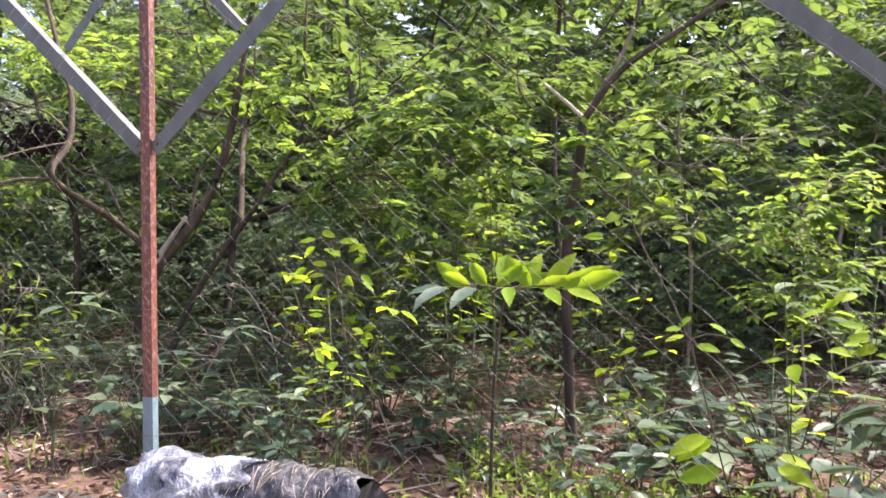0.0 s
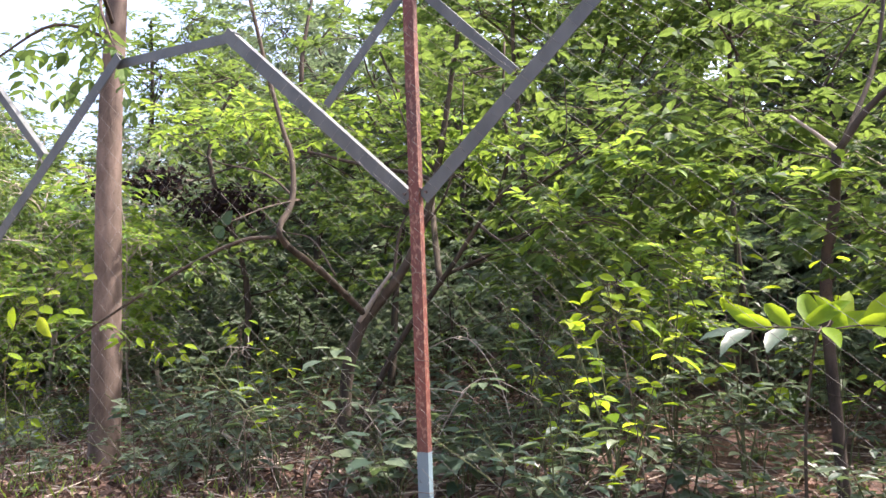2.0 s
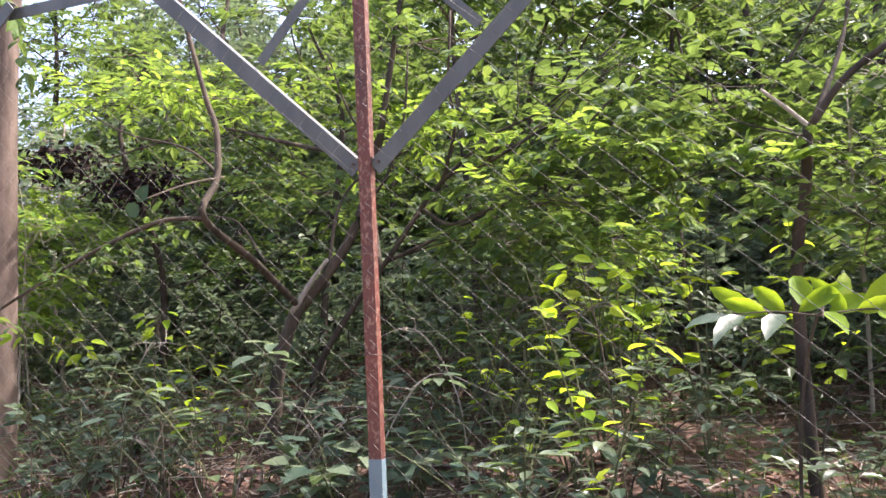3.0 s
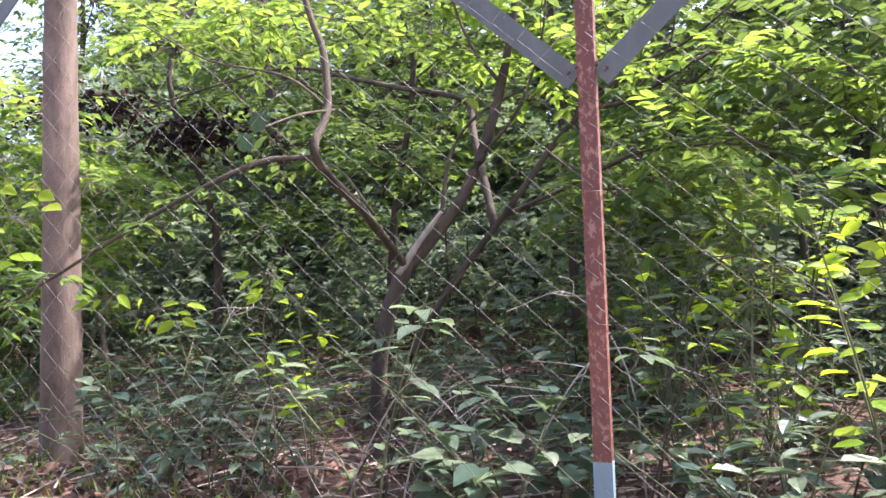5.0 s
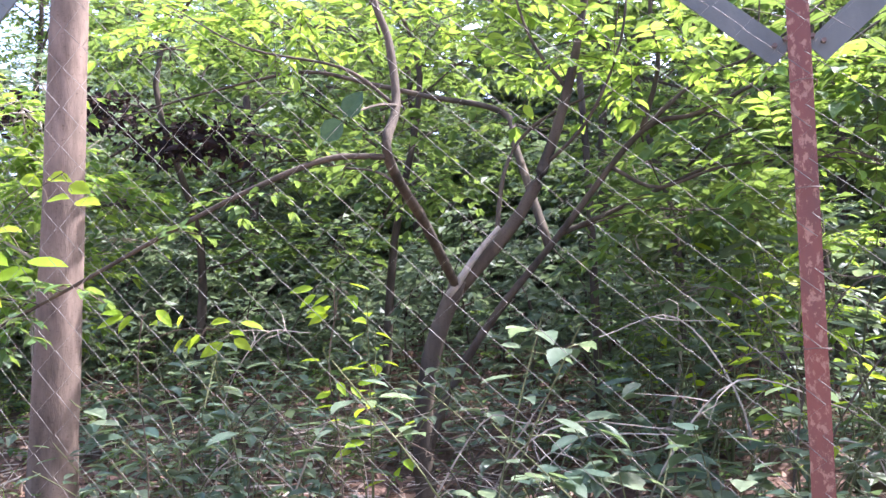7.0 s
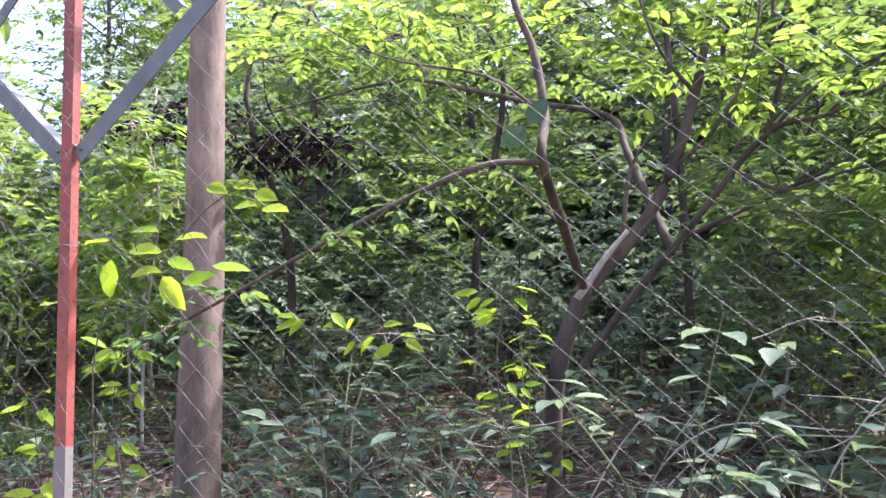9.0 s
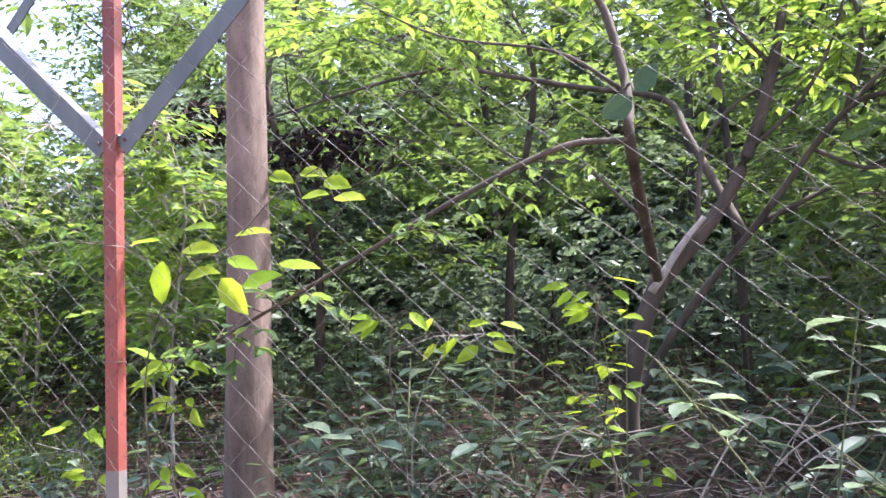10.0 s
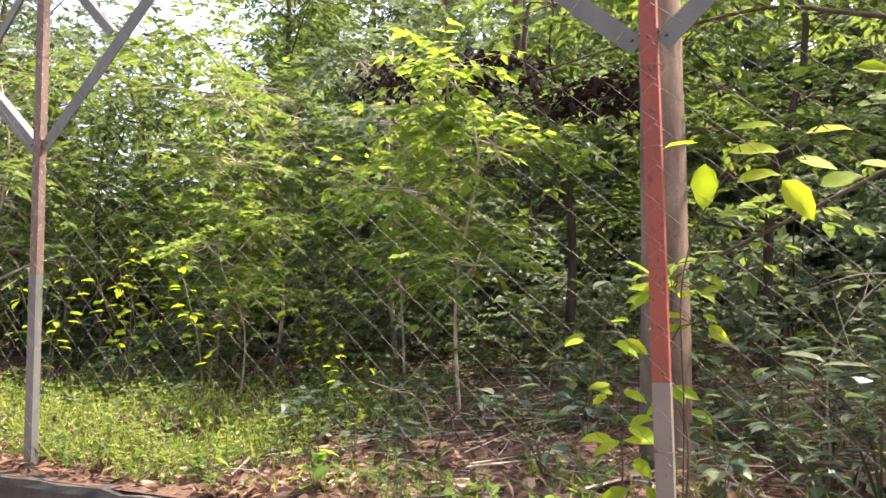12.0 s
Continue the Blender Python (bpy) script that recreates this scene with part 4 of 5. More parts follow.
def fence_vine(at, line, bunches, label):
    """A vine on the netting; bunches: centre, half-widths, leaf count and leaf length."""
    t = thing("vine", label, "vine", at)
    b = Geo()
    tube(b, line, 0.0035, 0.0018, 5, 5)
    c = curve_through(line, 10)
    for centre, wide, count, leaf in bunches:
        m = np.array(centre)
        near = c[np.argmin(np.linalg.norm(c - m - (0, 0, -0.08), axis=1))]
        tube(b, [near, (near + m) / 2 + (0, 0, 0.03), m], 0.003, 0.0018, 4, 3, cap=False)
        base = m + (rng.random((count, 3)) * 2 - 1) * np.array(wide)
        for q in base:
            tube(b, [m, (m + q) / 2 + (0, 0, 0.02), q], 0.0016, 0.001, 3, 2, cap=False)
        out = np.sign(base[:, 0] - m[0] + 0.02 * rng.normal(size=count))
        d = np.stack([out * (0.5 + 0.5 * rng.random(count)), -0.25 + 0.3 * rng.normal(size=count), -0.22 + 0.3 * rng.normal(size=count)], -1)
        size = leaf * (0.8 + 0.4 * rng.random(count))
        face = unit(rng.normal(size=(count, 3)) * 0.25 + [0.1, -0.6, 0.75])
        for k in range(count):
            a = Geo()
            leaves(a, base[k:k + 1], d[k:k + 1], face[k:k + 1], size[k] * 1.1, size[k] * 0.52, LEAF_FINE)
            part("leaf", a, LEAF_BRIGHT, t, smooth=True)
    part("stem", b, BARK, t)


def leaning_vine():
    """The vine by the red post: leaves hang from a thin stem in two loose bunches."""
    t = thing("vine", "climbing vine with bright yellow-green leaves on the netting", "vine", (-2.75, 0.05, 0))
    b = Geo()
    line = [(-0.24, 0, -0.02), (-0.22, 0.02, 0.4), (-0.20, 0, 0.85), (-0.06, 0, 1.14), (0.14, 0, 1.22), (0.32, -0.01, 1.36), (0.50, -0.02, 1.44)]
    tube(b, line, 0.0035, 0.0018, 5, 6)
    c = curve_through(line, 10)
    for x, z, dx, dz, ln, face in ((-0.04, 1.29, 1, 0.02, 0.13, 0.6), (-0.05, 1.22, 1, -0.02, 0.14, 0.5), (-0.03, 1.12, 1, 0.25, 0.12, 0.5), (-0.12, 1.19, -0.05, -1, 0.14, 0.1), (0.10, 1.12, 0.55, -0.8, 0.14, 0.1), (0.20, 1.09, 1, 0.3, 0.12, 0.4),
                                   (0.14, 1.18, 1, -0.35, 0.11, 0.5), (0.31, 1.15, 1, -0.1, 0.13, 0.6), (0.17, 1.25, 1, 0.1, 0.12, 0.6), (0.31, 1.43, 1, -0.25, 0.09, 0.3), (0.41, 1.43, 1, -0.1, 0.09, 0.35), (0.49, 1.40, 1, -0.3, 0.10, 0.25),
                                   (0.42, 1.35, 1, 0.05, 0.1, 0.5), (0.53, 1.34, 1, -0.1, 0.11, 0.5), (-0.14, 1.26, -1, 0.05, 0.10, 0.8)):
        base = np.array((x, -0.015 + 0.03 * rng.random(), z))
        near = c[np.argmin(np.linalg.norm(c - base, axis=1))]
        tube(b, [near, (near + base) / 2 + (0, 0, 0.015), base], 0.0018, 0.001, 3, 2, cap=False)
        a = Geo()
        leaves(a, base[None], np.array([(dx, 0.15 * rng.normal(), dz)]), np.array([(0.1, -1 + face, 0.15 + face)]), ln * 1.08, ln * 0.6, LEAF_FINE)
        part("leaf", a, LEAF_BRIGHT, t, smooth=True)
    part("stem", b, BARK, t)


leaning_vine()
fence_vine((-3.02, 0.24, 0), [(0, 0.02, -0.05), (0.03, 0, 0.3), (-0.02, 0, 0.6), (0.02, 0, 0.85)],
           [((0.0, 0, 0.80), (0.10, 0.04, 0.05), 11, 0.09), ((0.06, 0, 0.68), (0.08, 0.04, 0.04), 5, 0.075), ((-0.02, 0, 0.42), (0.08, 0.04, 0.06), 5, 0.075)], "short vine with bright leaves behind the netting")
fence_vine((-3.20, 0.03, 0), [(0, 0.03, 0.0), (0.04, 0, 0.25), (0.0, 0, 0.45), (-0.03, 0, 0.64)],
           [((-0.02, 0, 0.66), (0.08, 0.03, 0.04), 6, 0.08), ((0.05, 0, 0.46), (0.07, 0.03, 0.04), 5, 0.08), ((0.04, 0, 0.31), (0.05, 0.03, 0.07), 6, 0.105), ((0.08, 0, 0.14), (0.06, 0.03, 0.04), 4, 0.08)], "vine with bright leaves beside the red post")
fence_vine((-1.52, 0.55, 0), [(0, 0.03, -0.05), (0.03, 0, 0.4), (-0.02, 0, 0.75), (0.02, 0, 1.02)],
           [((0.0, 0, 1.03), (0.09, 0.04, 0.035), 5, 0.08), ((0.02, 0, 0.93), (0.07, 0.04, 0.05), 5, 0.08), ((0.03, 0, 0.68), (0.09, 0.04, 0.06), 5, 0.06)], "thin upright vine with small yellow-green leaves")
fence_vine((-2.15, 0.30, 0), [(0, 0.03, -0.05), (0.03, 0, 0.4), (-0.02, 0, 0.75), (0.0, 0, 0.96)],
           [((0.0, 0, 0.95), (0.07, 0.04, 0.04), 5, 0.08), ((0.22, 0.1, 0.90), (0.13, 0.06, 0.06), 9, 0.075)], "thin upright vine with small yellow-green leaves")
fence_vine((2.5, 0.05, 0), [(0, 0.03, -0.05), (-0.1, 0, 0.4), (-0.22, 0, 0.85), (-0.4, 0, 1.25), (-0.35, 0, 1.5)],
           [((-0.04, 0, 0.38), (0.14, 0.05, 0.08), 5, 0.12), ((-0.2, 0, 0.8), (0.2, 0.05, 0.10), 7, 0.065), ((-0.36, 0, 1.2), (0.2, 0.04, 0.10), 8, 0.06), ((-0.2, 0, 1.4), (0.2, 0.04, 0.08), 6, 0.06),
            ((0.40, 0.1, 0.86), (0.2, 0.1, 0.15), 26, 0.07)], "thin vine with bright leaves on the netting")
fence_vine((0.9, 0.30, 0), [(0, 0.03, -0.05), (-0.04, 0, 0.5), (-0.1, 0, 0.95), (-0.16, 0, 1.18)],
           [((-0.1, 0, 0.75), (0.12, 0.06, 0.10), 8, 0.06), ((-0.13, 0, 1.0), (0.18, 0.06, 0.08), 12, 0.065), ((-0.15, 0, 1.16), (0.16, 0.06, 0.05), 12, 0.065)], "thin upright vine with small yellow-green leaves")


def withered_bunches():
    """Dark dried foliage hanging among the branches."""
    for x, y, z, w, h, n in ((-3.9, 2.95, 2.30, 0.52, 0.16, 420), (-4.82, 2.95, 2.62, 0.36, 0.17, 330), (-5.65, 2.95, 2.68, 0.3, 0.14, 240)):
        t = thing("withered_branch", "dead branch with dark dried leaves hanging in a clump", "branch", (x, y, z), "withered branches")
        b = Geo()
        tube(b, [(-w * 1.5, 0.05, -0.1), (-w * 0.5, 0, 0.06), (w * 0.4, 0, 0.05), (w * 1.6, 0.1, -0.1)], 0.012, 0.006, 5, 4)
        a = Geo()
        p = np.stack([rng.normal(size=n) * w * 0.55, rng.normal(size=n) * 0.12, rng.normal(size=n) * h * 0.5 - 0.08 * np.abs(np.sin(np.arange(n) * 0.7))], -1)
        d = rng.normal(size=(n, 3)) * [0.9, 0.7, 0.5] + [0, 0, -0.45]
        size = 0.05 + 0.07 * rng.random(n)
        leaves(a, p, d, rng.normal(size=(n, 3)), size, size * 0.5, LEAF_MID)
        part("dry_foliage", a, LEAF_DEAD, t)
        part("stick", b, BARK_DARK, t)


withered_bunches()


def dry_tangle():
    """Thin bleached sticks caught in the low growth."""
    spots = [(-1.15, 1.05, 0.78, 0.5), (-0.75, 1.1, 0.70, 0.6), (-1.55, 1.0, 0.66, 0.5), (-2.05, 0.95, 0.72, 0.45), (-2.5, 1.0, 0.55, 0.4), (-1.0, 1.3, 0.45, 0.4), (-1.9, 0.8, 0.35, 0.35),
             (0.1, 1.2, 1.3, 0.5), (0.75, 1.2, 0.6, 0.35), (2.0, 0.9, 0.9, 0.5), (2.5, 0.8, 1.15, 0.55), (-0.3, 0.9, 1.25, 0.5), (-4.4, 1.5, 0.5, 0.4), (-2.7, 1.5, 1.1, 0.5)]
    for x, y, z, ln in spots:
        for q in range(3):
            bx, by = x + rng.normal() * 0.15, y + rng.normal() * 0.12
            t = thing("dry_branch", "thin bleached dry branch caught in the undergrowth", "branch", (bx, by, float(lift(bx, by)) - 0.02), "dry branches")
            side = 1 if rng.random() < 0.6 else -1
            h = z * (0.7 + 0.4 * rng.random())
            run = ln * (0.7 + 0.6 * rng.random()) * side
            line = np.array([(0, 0, 0), (run * 0.2, 0.03, h * 0.45), (run * 0.6, 0.02, h * 0.75), (run * 1.25, -0.03, h * 0.72)]) + rng.normal(size=(4, 3)) * [0.03, 0.02, 0.03] * [[0], [1], [1], [1]]
            g = Geo()
            tube(g, line, 0.0055, 0.002, 5, 5)
            part("stick", g, BARK_GREY if q == 0 else BARK, t)
            c = curve_through(line, 6)
            for k in range(6):
                p = c[4 + int(rng.random() * (len(c) - 5))]
                e = p + rng.normal(size=3) * [0.16, 0.08, 0.10]
                g = Geo()
                tube(g, [p, (p + e) / 2 + rng.normal(size=3) * 0.02, e], 0.0028, 0.0012, 4, 2)
                part("side_twig", g, BARK_GREY if q == 0 else BARK, t)


dry_tangle()


def undergrowth():
    """The mass of low growth farther in, that nobody could count."""
    for name, mat, count, box, leaf, shape, label in (
            ("undergrowth", LEAF_DEEP, 700, (-14, 3.8, 7, 9.5), 0.12, LEAF_MID, "tangle of dark green low growth under the trees"),
            ("undergrowth", LEAF_GREY, 300, (-9, 0.9, 4.5, 4.6), 0.105, LEAF_MID, "scattered low plants with dull green leaves"),
            ("undergrowth", LEAF, 300, (-13, 1.8, 5, 6.5), 0.095, LEAF_MID, "scattered low plants with fresh green leaves")):
        a, b = Geo(), Geo()
        x = box[0] + (box[2] - box[0]) * rng.random(count)
        y = box[1] + (box[3] - box[1]) * rng.random(count)
        keep = (np.sin(x * 1.9 + 1.3) * np.sin(y * 2.3 + x) + 0.5 * rng.random(count)) > 0.02
        x, y = x[keep], y[keep]
        n = len(x)
        h = 0.12 + 0.75 * rng.random(n) * np.clip((y - 0.8) / 2.5, 0.3, 1)
        at = np.stack([x, y, lift(x, y)], -1)
        for k in range(3):
            turn = rng.random(n) * 2 * np.pi
            way = np.stack([np.cos(turn), np.sin(turn), 0.15 + 0.25 * rng.normal(size=n)], -1)
            sprays(a, b, at + np.stack([0 * h, 0 * h, h * (0.2 + 0.36 * k)], -1), way, 0.16 + 0.22 * rng.random(n), 3, leaf, shape, 0.52, 0.12, 0.12)
        for p, q in zip(at, h):
            tube(b, [p - (0, 0, 0.03), p + (0, 0, q * 0.95)], 0.0032, 0.002, 3, 1, cap=False)
        ob = thing(name, label, "undergrowth", kind="stuff")
        part("foliage", a, mat, ob)
        tagged(part("stem", b, STEM, ob), kind="stuff")


undergrowth()


def thicket(name, label, mat, x0, x1, y0, y1, top, count, leaf, shape):
    """A wall of tangled bushes at the back, of leaves past counting."""
    a, b = Geo(), Geo()
    x, y = x0 + (x1 - x0) * rng.random(count), y0 + (y1 - y0) * rng.random(count)
    roof = top * (0.62 + 0.25 * np.sin(x * 1.1 + 0.7) * np.sin(y * 0.9 + x * 0.4) + 0.18 * np.sin(x * 2.7))
    z = lift(x, y) + 0.1 + (roof - 0.1) * rng.random(count) ** 0.8
    way = np.stack([rng.normal(size=count), rng.normal(size=count) - 0.3, rng.normal(size=count) * 0.5 + 0.25], -1)
    sprays(a, b, np.stack([x, y, z], -1), way, 0.3 + 0.3 * rng.random(count), 5, leaf, shape, 0.55, 0.25, 0.5)
    for k in range(count // 18):
        px, py = x[k], y[k]
        g0 = float(lift(px, py))
        tube(b, [(px, py, g0 - 0.1), (px + rng.normal() * 0.15, py, g0 + 0.5 * z[k]), (px + rng.normal() * 0.3, py + rng.normal() * 0.2, z[k])], 0.015, 0.005, 4, 2, cap=False)
    ob = thing(name, label, "thicket", kind="stuff")
    part("foliage", a, mat, ob)
    tagged(part("stem", b, BARK_DARK, ob), kind="stuff")


thicket("thicket", "dense dark-green bushes in the shade of the wood", LEAF_DEEP, -16, 9, 5.5, 9.0, 2.6, 3000, 0.13, LEAF_FAR)
thicket("thicket", "high wall of dark-green foliage at the back", LEAF_DEEP, -28, 14, 10.5, 15.5, 5.8, 9500, 0.22, LEAF_FAR)
thicket("thicket", "tall dark-green tree crowns closing the wood behind", LEAF_DEEP, -17.5, 16, 14.5, 18.5, 11.5, 14000, 0.34, LEAF_FAR)
thicket("thicket", "tall green trees past the clearing", LEAF, -33, -21, 8, 13, 9.5, 8000, 0.24, LEAF_FAR)
thicket("thicket", "dense green bushes past the clearing", LEAF, -20, -9.5, 4.5, 8.0, 3.5, 1500, 0.14, LEAF_FAR)
thicket("thicket", "green bushes between the trees", LEAF_DEEP, -12, 7, 4.2, 7.0, 2.1, 800, 0.12, LEAF_MID)


def litter():
    a = Geo()
    n = 42000
    x = -13 + 19 * rng.random(n)
    y = -0.03 - 0.02 * np.clip(x + 6, 0, 9.5) + 8 * rng.random(n) ** 1.5
    at = np.stack([x, y, lift(x, y) + 0.012 + 0.014 * rng.random(n)], -1)
    d = np.stack([rng.normal(size=n), rng.normal(size=n), rng.normal(size=n) * 0.32], -1)
    size = 0.035 + 0.06 * rng.random(n)
    leaves(a, at, d, unit(np.array([0, 0, 1.0]) + rng.normal(size=(n, 3)) * 0.6), size, size * 0.5, LEAF_FAR)
    tagged(new("leaf_litter", a.mesh("leaf_litter", LEAF_DRY)), "brown dry fallen leaves covering the soil", "leaf litter", kind="stuff")
    b = Geo()
    for k in range(900):
        px, py = -9 + 13 * rng.random(), 0.15 + 4.5 * rng.random()
        ang, ln = rng.random() * 3.14, 0.1 + 0.35 * rng.random() ** 2
        dx, dy = math.cos(ang) * ln, math.sin(ang) * ln
        z = float(lift(px, py)) + 0.012
        tube(b, [(px - dx, py - dy, z), (px, py + 0.02, z + 0.02 * rng.random()), (px + dx, py + dy, z + 0.03 * rng.random())], 0.004 + 0.004 * rng.random(), 0.002, 4, 2, cap=False)
    tagged(new("fallen_twigs", b.mesh("fallen_twigs", BARK_GREY)), "bleached fallen twigs strewn on the soil", "twigs", kind="stuff")


litter()


def tall_grass(name, label, mat, x0, x1, y0, y1, n, high, zfun):
    a = Geo()
    x, y = x0 + (x1 - x0) * rng.random(n), y0 + (y1 - y0) * rng.random(n)
    keep = np.sin(x * 4.1 + y) * np.sin(y * 5.3) + rng.random(n) > 0.1
    x, y = x[keep], y[keep]
    n = len(x)
    at = np.stack([x, y, zfun(x, y)], -1)
    d = np.stack([rng.normal(size=n) * 0.4, rng.normal(size=n) * 0.4, np.ones(n)], -1)
    ln = high * (0.4 + 0.9 * rng.random(n))
    leaves(a, at, d, rng.normal(size=(n, 3)), ln, 0.007 + 0.006 * rng.random(n), LEAF_MID)
    tagged(new(name, a.mesh(name, mat)), label, "grass", kind="stuff")


tall_grass("grass", "thin sunlit green grass and weeds behind the fence", GRASS, -9.5, -5.2, 0.08, 2.6, 4200, 0.15, lift)
tall_grass("grass", "sparse green weeds at the foot of the fence", GRASS, -5.2, 3.4, 0.0, 0.8, 900, 0.10, lift)
tall_grass("dry_grass", "dry straw-coloured grass beside the wrapped bundle", STRAW, 1.1, 3.4, -0.16, 0.7, 500, 0.09, lift)


def weeds(name, label, mat, x0, x1, y0, y1, count, high, leaf):
    """Fine-leaved ground weeds."""
    a, b = Geo(), Geo()
    x, y = x0 + (x1 - x0) * rng.random(count), y0 + (y1 - y0) * rng.random(count)
    keep = np.sin(x * 3.1 + 2 * y) * np.sin(y * 4.3 + 0.5) + rng.random(count) > 0.15
    x, y = x[keep], y[keep]
    n = len(x)
    way = np.stack([rng.normal(size=n) * 0.5, rng.normal(size=n) * 0.5, np.ones(n)], -1)
    sprays(a, b, np.stack([x, y, lift(x, y)], -1), way, high * (0.5 + 0.9 * rng.random(n)), 6, leaf, LEAF_FAR, 0.4, 0.1, 0.5, 0.0015)
    ob = thing(name, label, "weeds", kind="stuff")
    part("foliage", a, mat, ob)
    tagged(part("stem", b, BARK, ob), kind="stuff")


weeds("weeds", "sunlit fine-leaved green weeds over the soil", GRASS, -9.5, -4.9, 0.05, 3.2, 1900, 0.26, 0.035)
weeds("weeds", "leafy sunlit weeds at the foot of the fence", GRASS, 1.15, 3.5, -0.12, 0.9, 330, 0.22, 0.045)
weeds("weeds", "green weeds and seedlings along the fence plinth", LEAF, -9.0, -2.6, -0.02, 0.7, 260, 0.14, 0.045)
weeds("weeds", "small green seedlings among fallen leaves", LEAF, -5.0, 3.4, 0.1, 3.4, 380, 0.13, 0.04)


# ---- the wrapped bundle at the foot of the post ----
def wrapped_bundle():
    t = thing("wrapped_bundle", "long rolled bundle in torn white and grey plastic", "bundle", (0.69, -0.20, 0.015))

    def shell(x0, x1, r, a0, a1, crease, nx=60, na=26, swell=0.0, frayed=0.0):
        g = Geo()
        xs, an = np.linspace(x0, x1, nx), np.linspace(a0, a1, na)
        X, A = np.meshgrid(xs, an, indexing="ij")
        lump, fold = np.zeros_like(X), np.zeros_like(X)
        waves = np.random.default_rng(11)
        for k in range(7):
            lump += np.sin(X * waves.normal() * 9 + A * waves.integers(-3, 4) + waves.random() * 6.28)
        for k in range(12):
            fold += np.abs(np.sin(X * waves.normal() * 15 + A * waves.normal() * 3.5 + waves.random() * 6.28))
        R = r + 0.006 * lump + crease * 0.7 * (fold - 7.6) + crease * 0.2 * rng.normal(size=X.shape) + swell * np.sin(np.pi * (X - x0) / (x1 - x0))
        X = X + frayed * np.sin(A * 9) * np.where((X - x0) / (x1 - x0) > 0.5, 1, -1) * np.abs((X - x0) / (x1 - x0) - 0.5) * 2
        P = np.stack([X, np.cos(A) * R * 1.04, 0.132 + np.sin(A) * R * 0.9], -1)
        P[..., 2] = np.maximum(P[..., 2], 0.006)
        i, j = np.meshgrid(np.arange(nx - 1), np.arange(na - 1), indexing="ij")
        k = i * na + j
        g.add(P, [np.stack([k, k + na, k + na + 1, k + 1], -1).reshape(-1, 4)])
        return g

    full = 2 * math.pi
    part("roll", shell(-0.46, 0.44, 0.150, 0, full, 0.008, 150, 60), PLASTIC_GREY, t, smooth=True)
    part("torn_sheet", shell(-0.33, 0.03, 0.160, 1.5, 3.9, 0.010, 80, 44, 0, 0.04), PLASTIC_WHITE, t, "torn white plastic sheet", True)
    part("bag", shell(-0.52, -0.27, 0.135, 0.2, full - 0.2, 0.012, 50, 44, 0.035, 0.02), PLASTIC_BAG, t, "crumpled pale grey plastic bag", True)
    part("end_wrap", shell(0.38, 0.50, 0.157, 0, full, 0.008, 30, 60, 0, 0.02), PLASTIC_BLACK, t, "black plastic end wrap", True)
    # black sheet paints the shade of the hollow below the roll
    part("under_sheet", shell(-0.12, 0.4, 0.157, 3.2, 5.0, 0.008, 80, 24, 0, 0.03), PLASTIC_BLACK, t, "dark sheet for the shaded hollow under the roll", True)
    part("scrap", shell(-0.20, 0.0, 0.172, 3.7, 4.9, 0.014, 30, 16, 0, 0.03), PLASTIC_WHITE, t, "loose white plastic scrap", True)
    # frayed fibres that hang down the front of the roll
    g = Geo()
    for k in range(60):
        x, a0, run = -0.05 + 0.46 * rng.random() ** 0.8, 1.3 + 1.5 * rng.random(), 0.15 + 0.6 * rng.random() ** 2
        an = np.linspace(a0, a0 + run, 7)
        R = 0.172 + 0.01 * rng.random()
        line = np.stack([x + 0.07 * rng.normal() * (an - a0), np.cos(an) * R * 1.04, 0.132 + np.sin(an) * R * 0.9], -1)
        tube(g, line, 0.0016, 0.001, 3, 1, cap=False)
    tagged(part("frayed_fibre", g, BARK_GREY, t, "pale frayed fibres"), kind="stuff")
    # torn strips that hang over the edge of the beam
    for sx, wide, long, mat in ((-0.33, 0.07, 0.26, PLASTIC_WHITE), (-0.24, 0.05, 0.20, PLASTIC_GREY), (-0.15, 0.06, 0.30, PLASTIC_WHITE), (-0.06, 0.07, 0.24, PLASTIC_GREY), (0.05, 0.09, 0.22, PLASTIC_BLACK), (0.17, 0.10, 0.20, PLASTIC_GREY), (0.30, 0.10, 0.22, PLASTIC_BLACK), (-0.41, 0.06, 0.22, PLASTIC_BLACK)):
        g = Geo()
        U, V = np.meshgrid(np.linspace(-1, 1, 9), np.linspace(0, 1, 14), indexing="ij")
        fold = 0.010 * np.sin(U * 5 + sx * 40) * (0.4 + V) + 0.006 * np.sin(V * 9 + U * 3 + sx * 20)
        front = -0.135 - 0.07 * np.clip(V * 2.2, 0, 1) + 0.03 * np.clip(V - 0.45, 0, 1)
        P = np.stack([sx + U * wide * (1 - 0.35 * V) + 0.02 * np.sin(V * 5 + sx * 30), front - fold, 0.10 - V * long * (1 + 0.15 * np.sin(U * 7 + sx * 50))], -1)
        i, j = np.meshgrid(np.arange(8), np.arange(13), indexing="ij")
        k = i * 14 + j
        g.add(P, [np.stack([k, k + 14, k + 15, k + 1], -1).reshape(-1, 4)])
        part("hanging_strip", g, mat, t, "torn hanging plastic strip", True)
    for side in (-0.46, 0.49):
        g = Geo()
        an = np.linspace(0, full, 34, endpoint=False)
        ring = np.stack([side + 0.01 * np.sin(an * 5), np.cos(an) * 0.145, 0.13 + np.sin(an) * 0.12], -1)
        g.add(np.vstack([ring, [(side - 0.03 * np.sign(side), 0, 0.13)]]), [np.array([(k, (k + 1) % 34, 34) for k in range(34)])])
        part("end_cap", g, PLASTIC_BLACK, t)


wrapped_bundle()


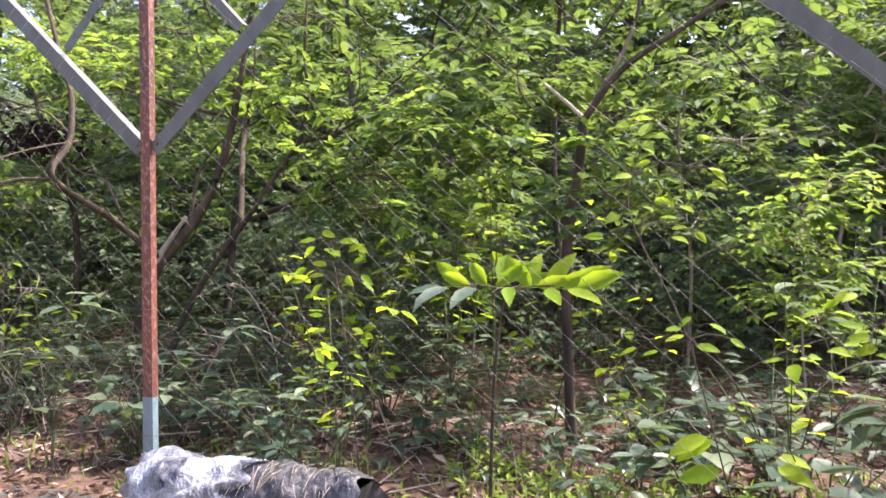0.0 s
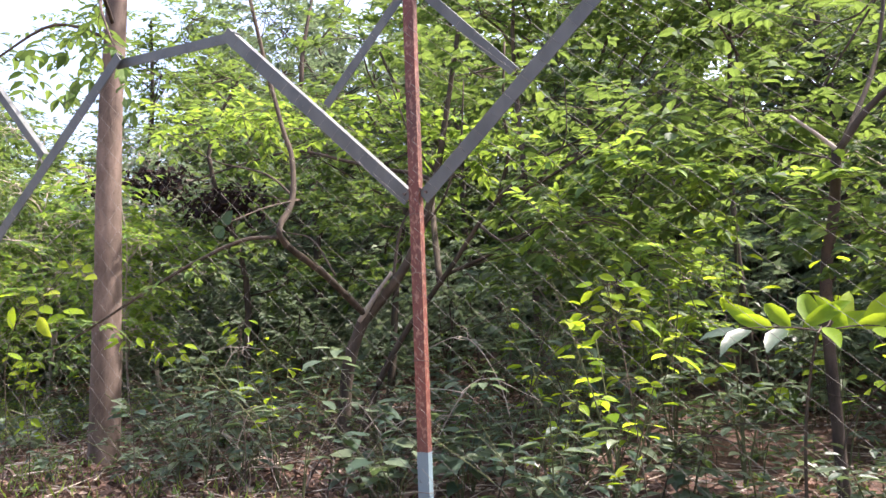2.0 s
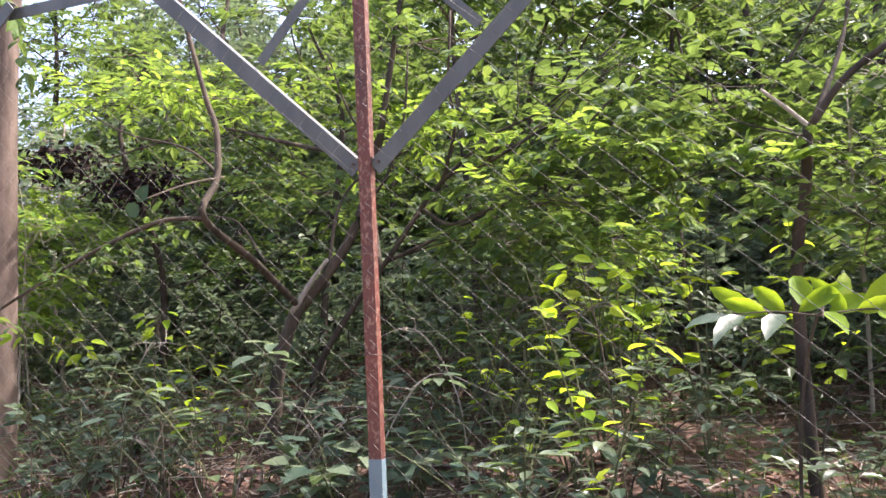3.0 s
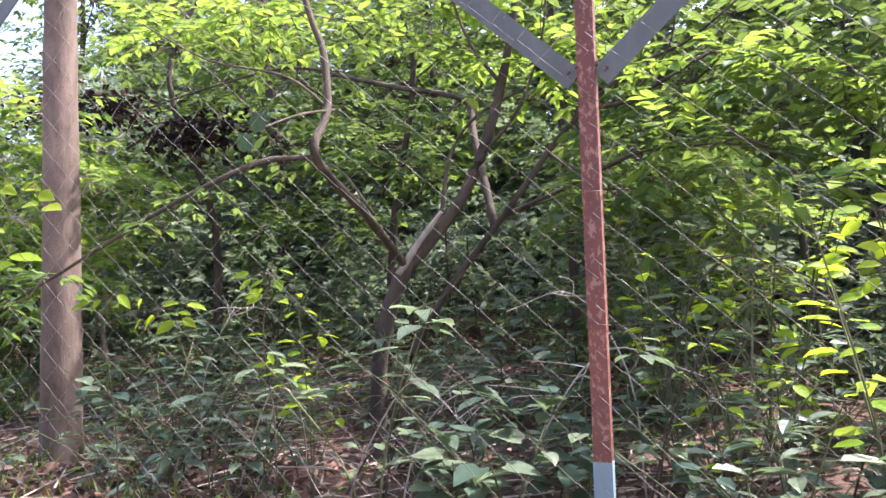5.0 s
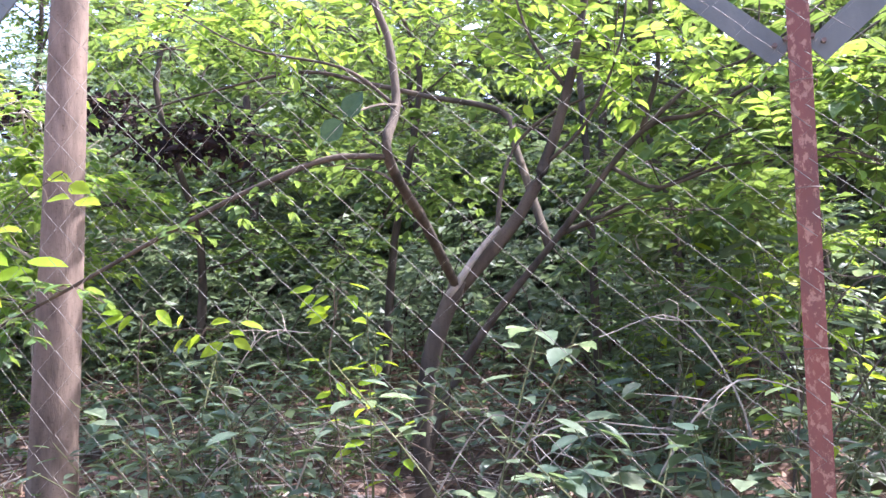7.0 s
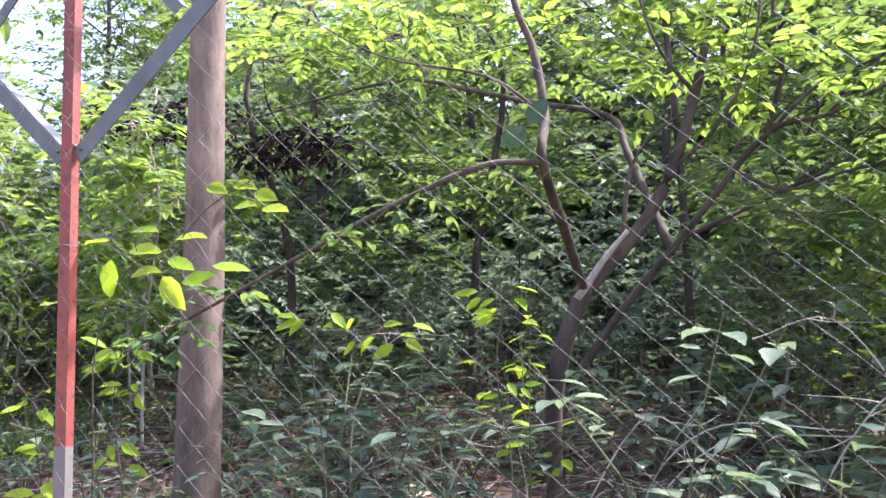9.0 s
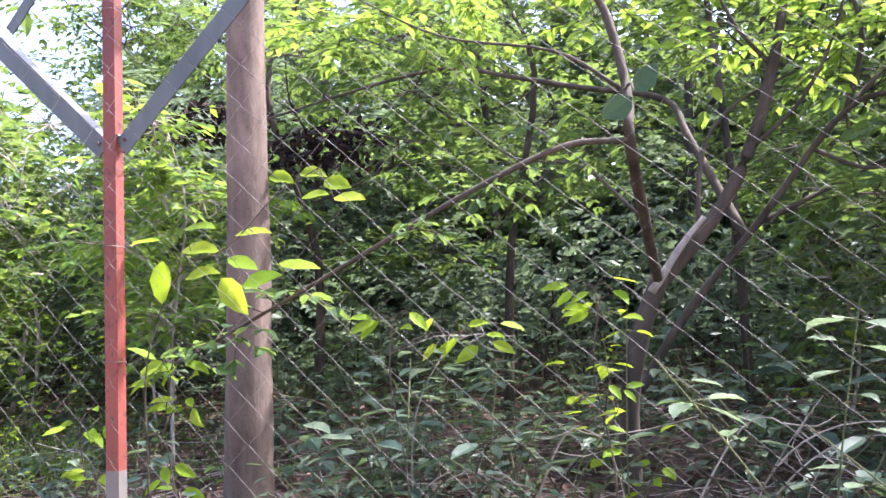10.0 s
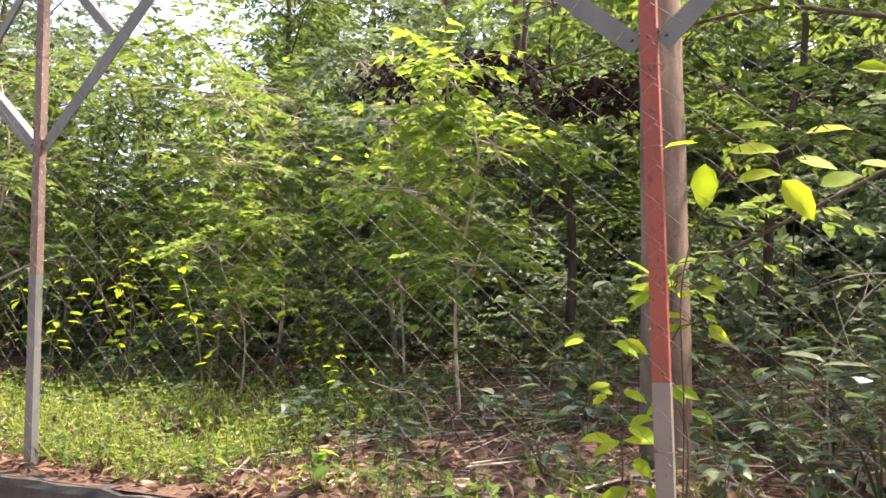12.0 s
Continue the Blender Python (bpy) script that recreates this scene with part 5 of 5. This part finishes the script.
def barked_stump():
    """The pale stump on the path's side of the fence."""
    t = thing("tree_stump", "rough stump with flaking pinkish bark beside the path", "stump", (2.90, -0.9, -0.36))
    g = Geo()
    tube(g, [(0.0, 0, -0.05), (0.0, 0, 0.3), (0.02, 0, 0.7), (0.05, 0.01, 1.0), (0.07, 0.01, 1.2)], 0.16, 0.078, 18, 8, 0.05)
    part("trunk", g, BARK_RAW, t)
    for k in range(60):
        ang, z = rng.random() * 6.28, 0.05 + rng.random() * 1.0
        r = 0.158 - 0.066 * z
        b = Geo()
        c = np.array((math.cos(ang) * r, math.sin(ang) * r, z))
        leaves(b, c[None], np.array([(-math.cos(ang) * 0.04, -math.sin(ang) * 0.04, 1.0)]), np.array([(math.cos(ang), math.sin(ang), 0)]), 0.06 + 0.07 * rng.random(), 0.05, LEAF_FINE)
        part("bark_flake", b, BARK_RAW, t)


barked_stump()
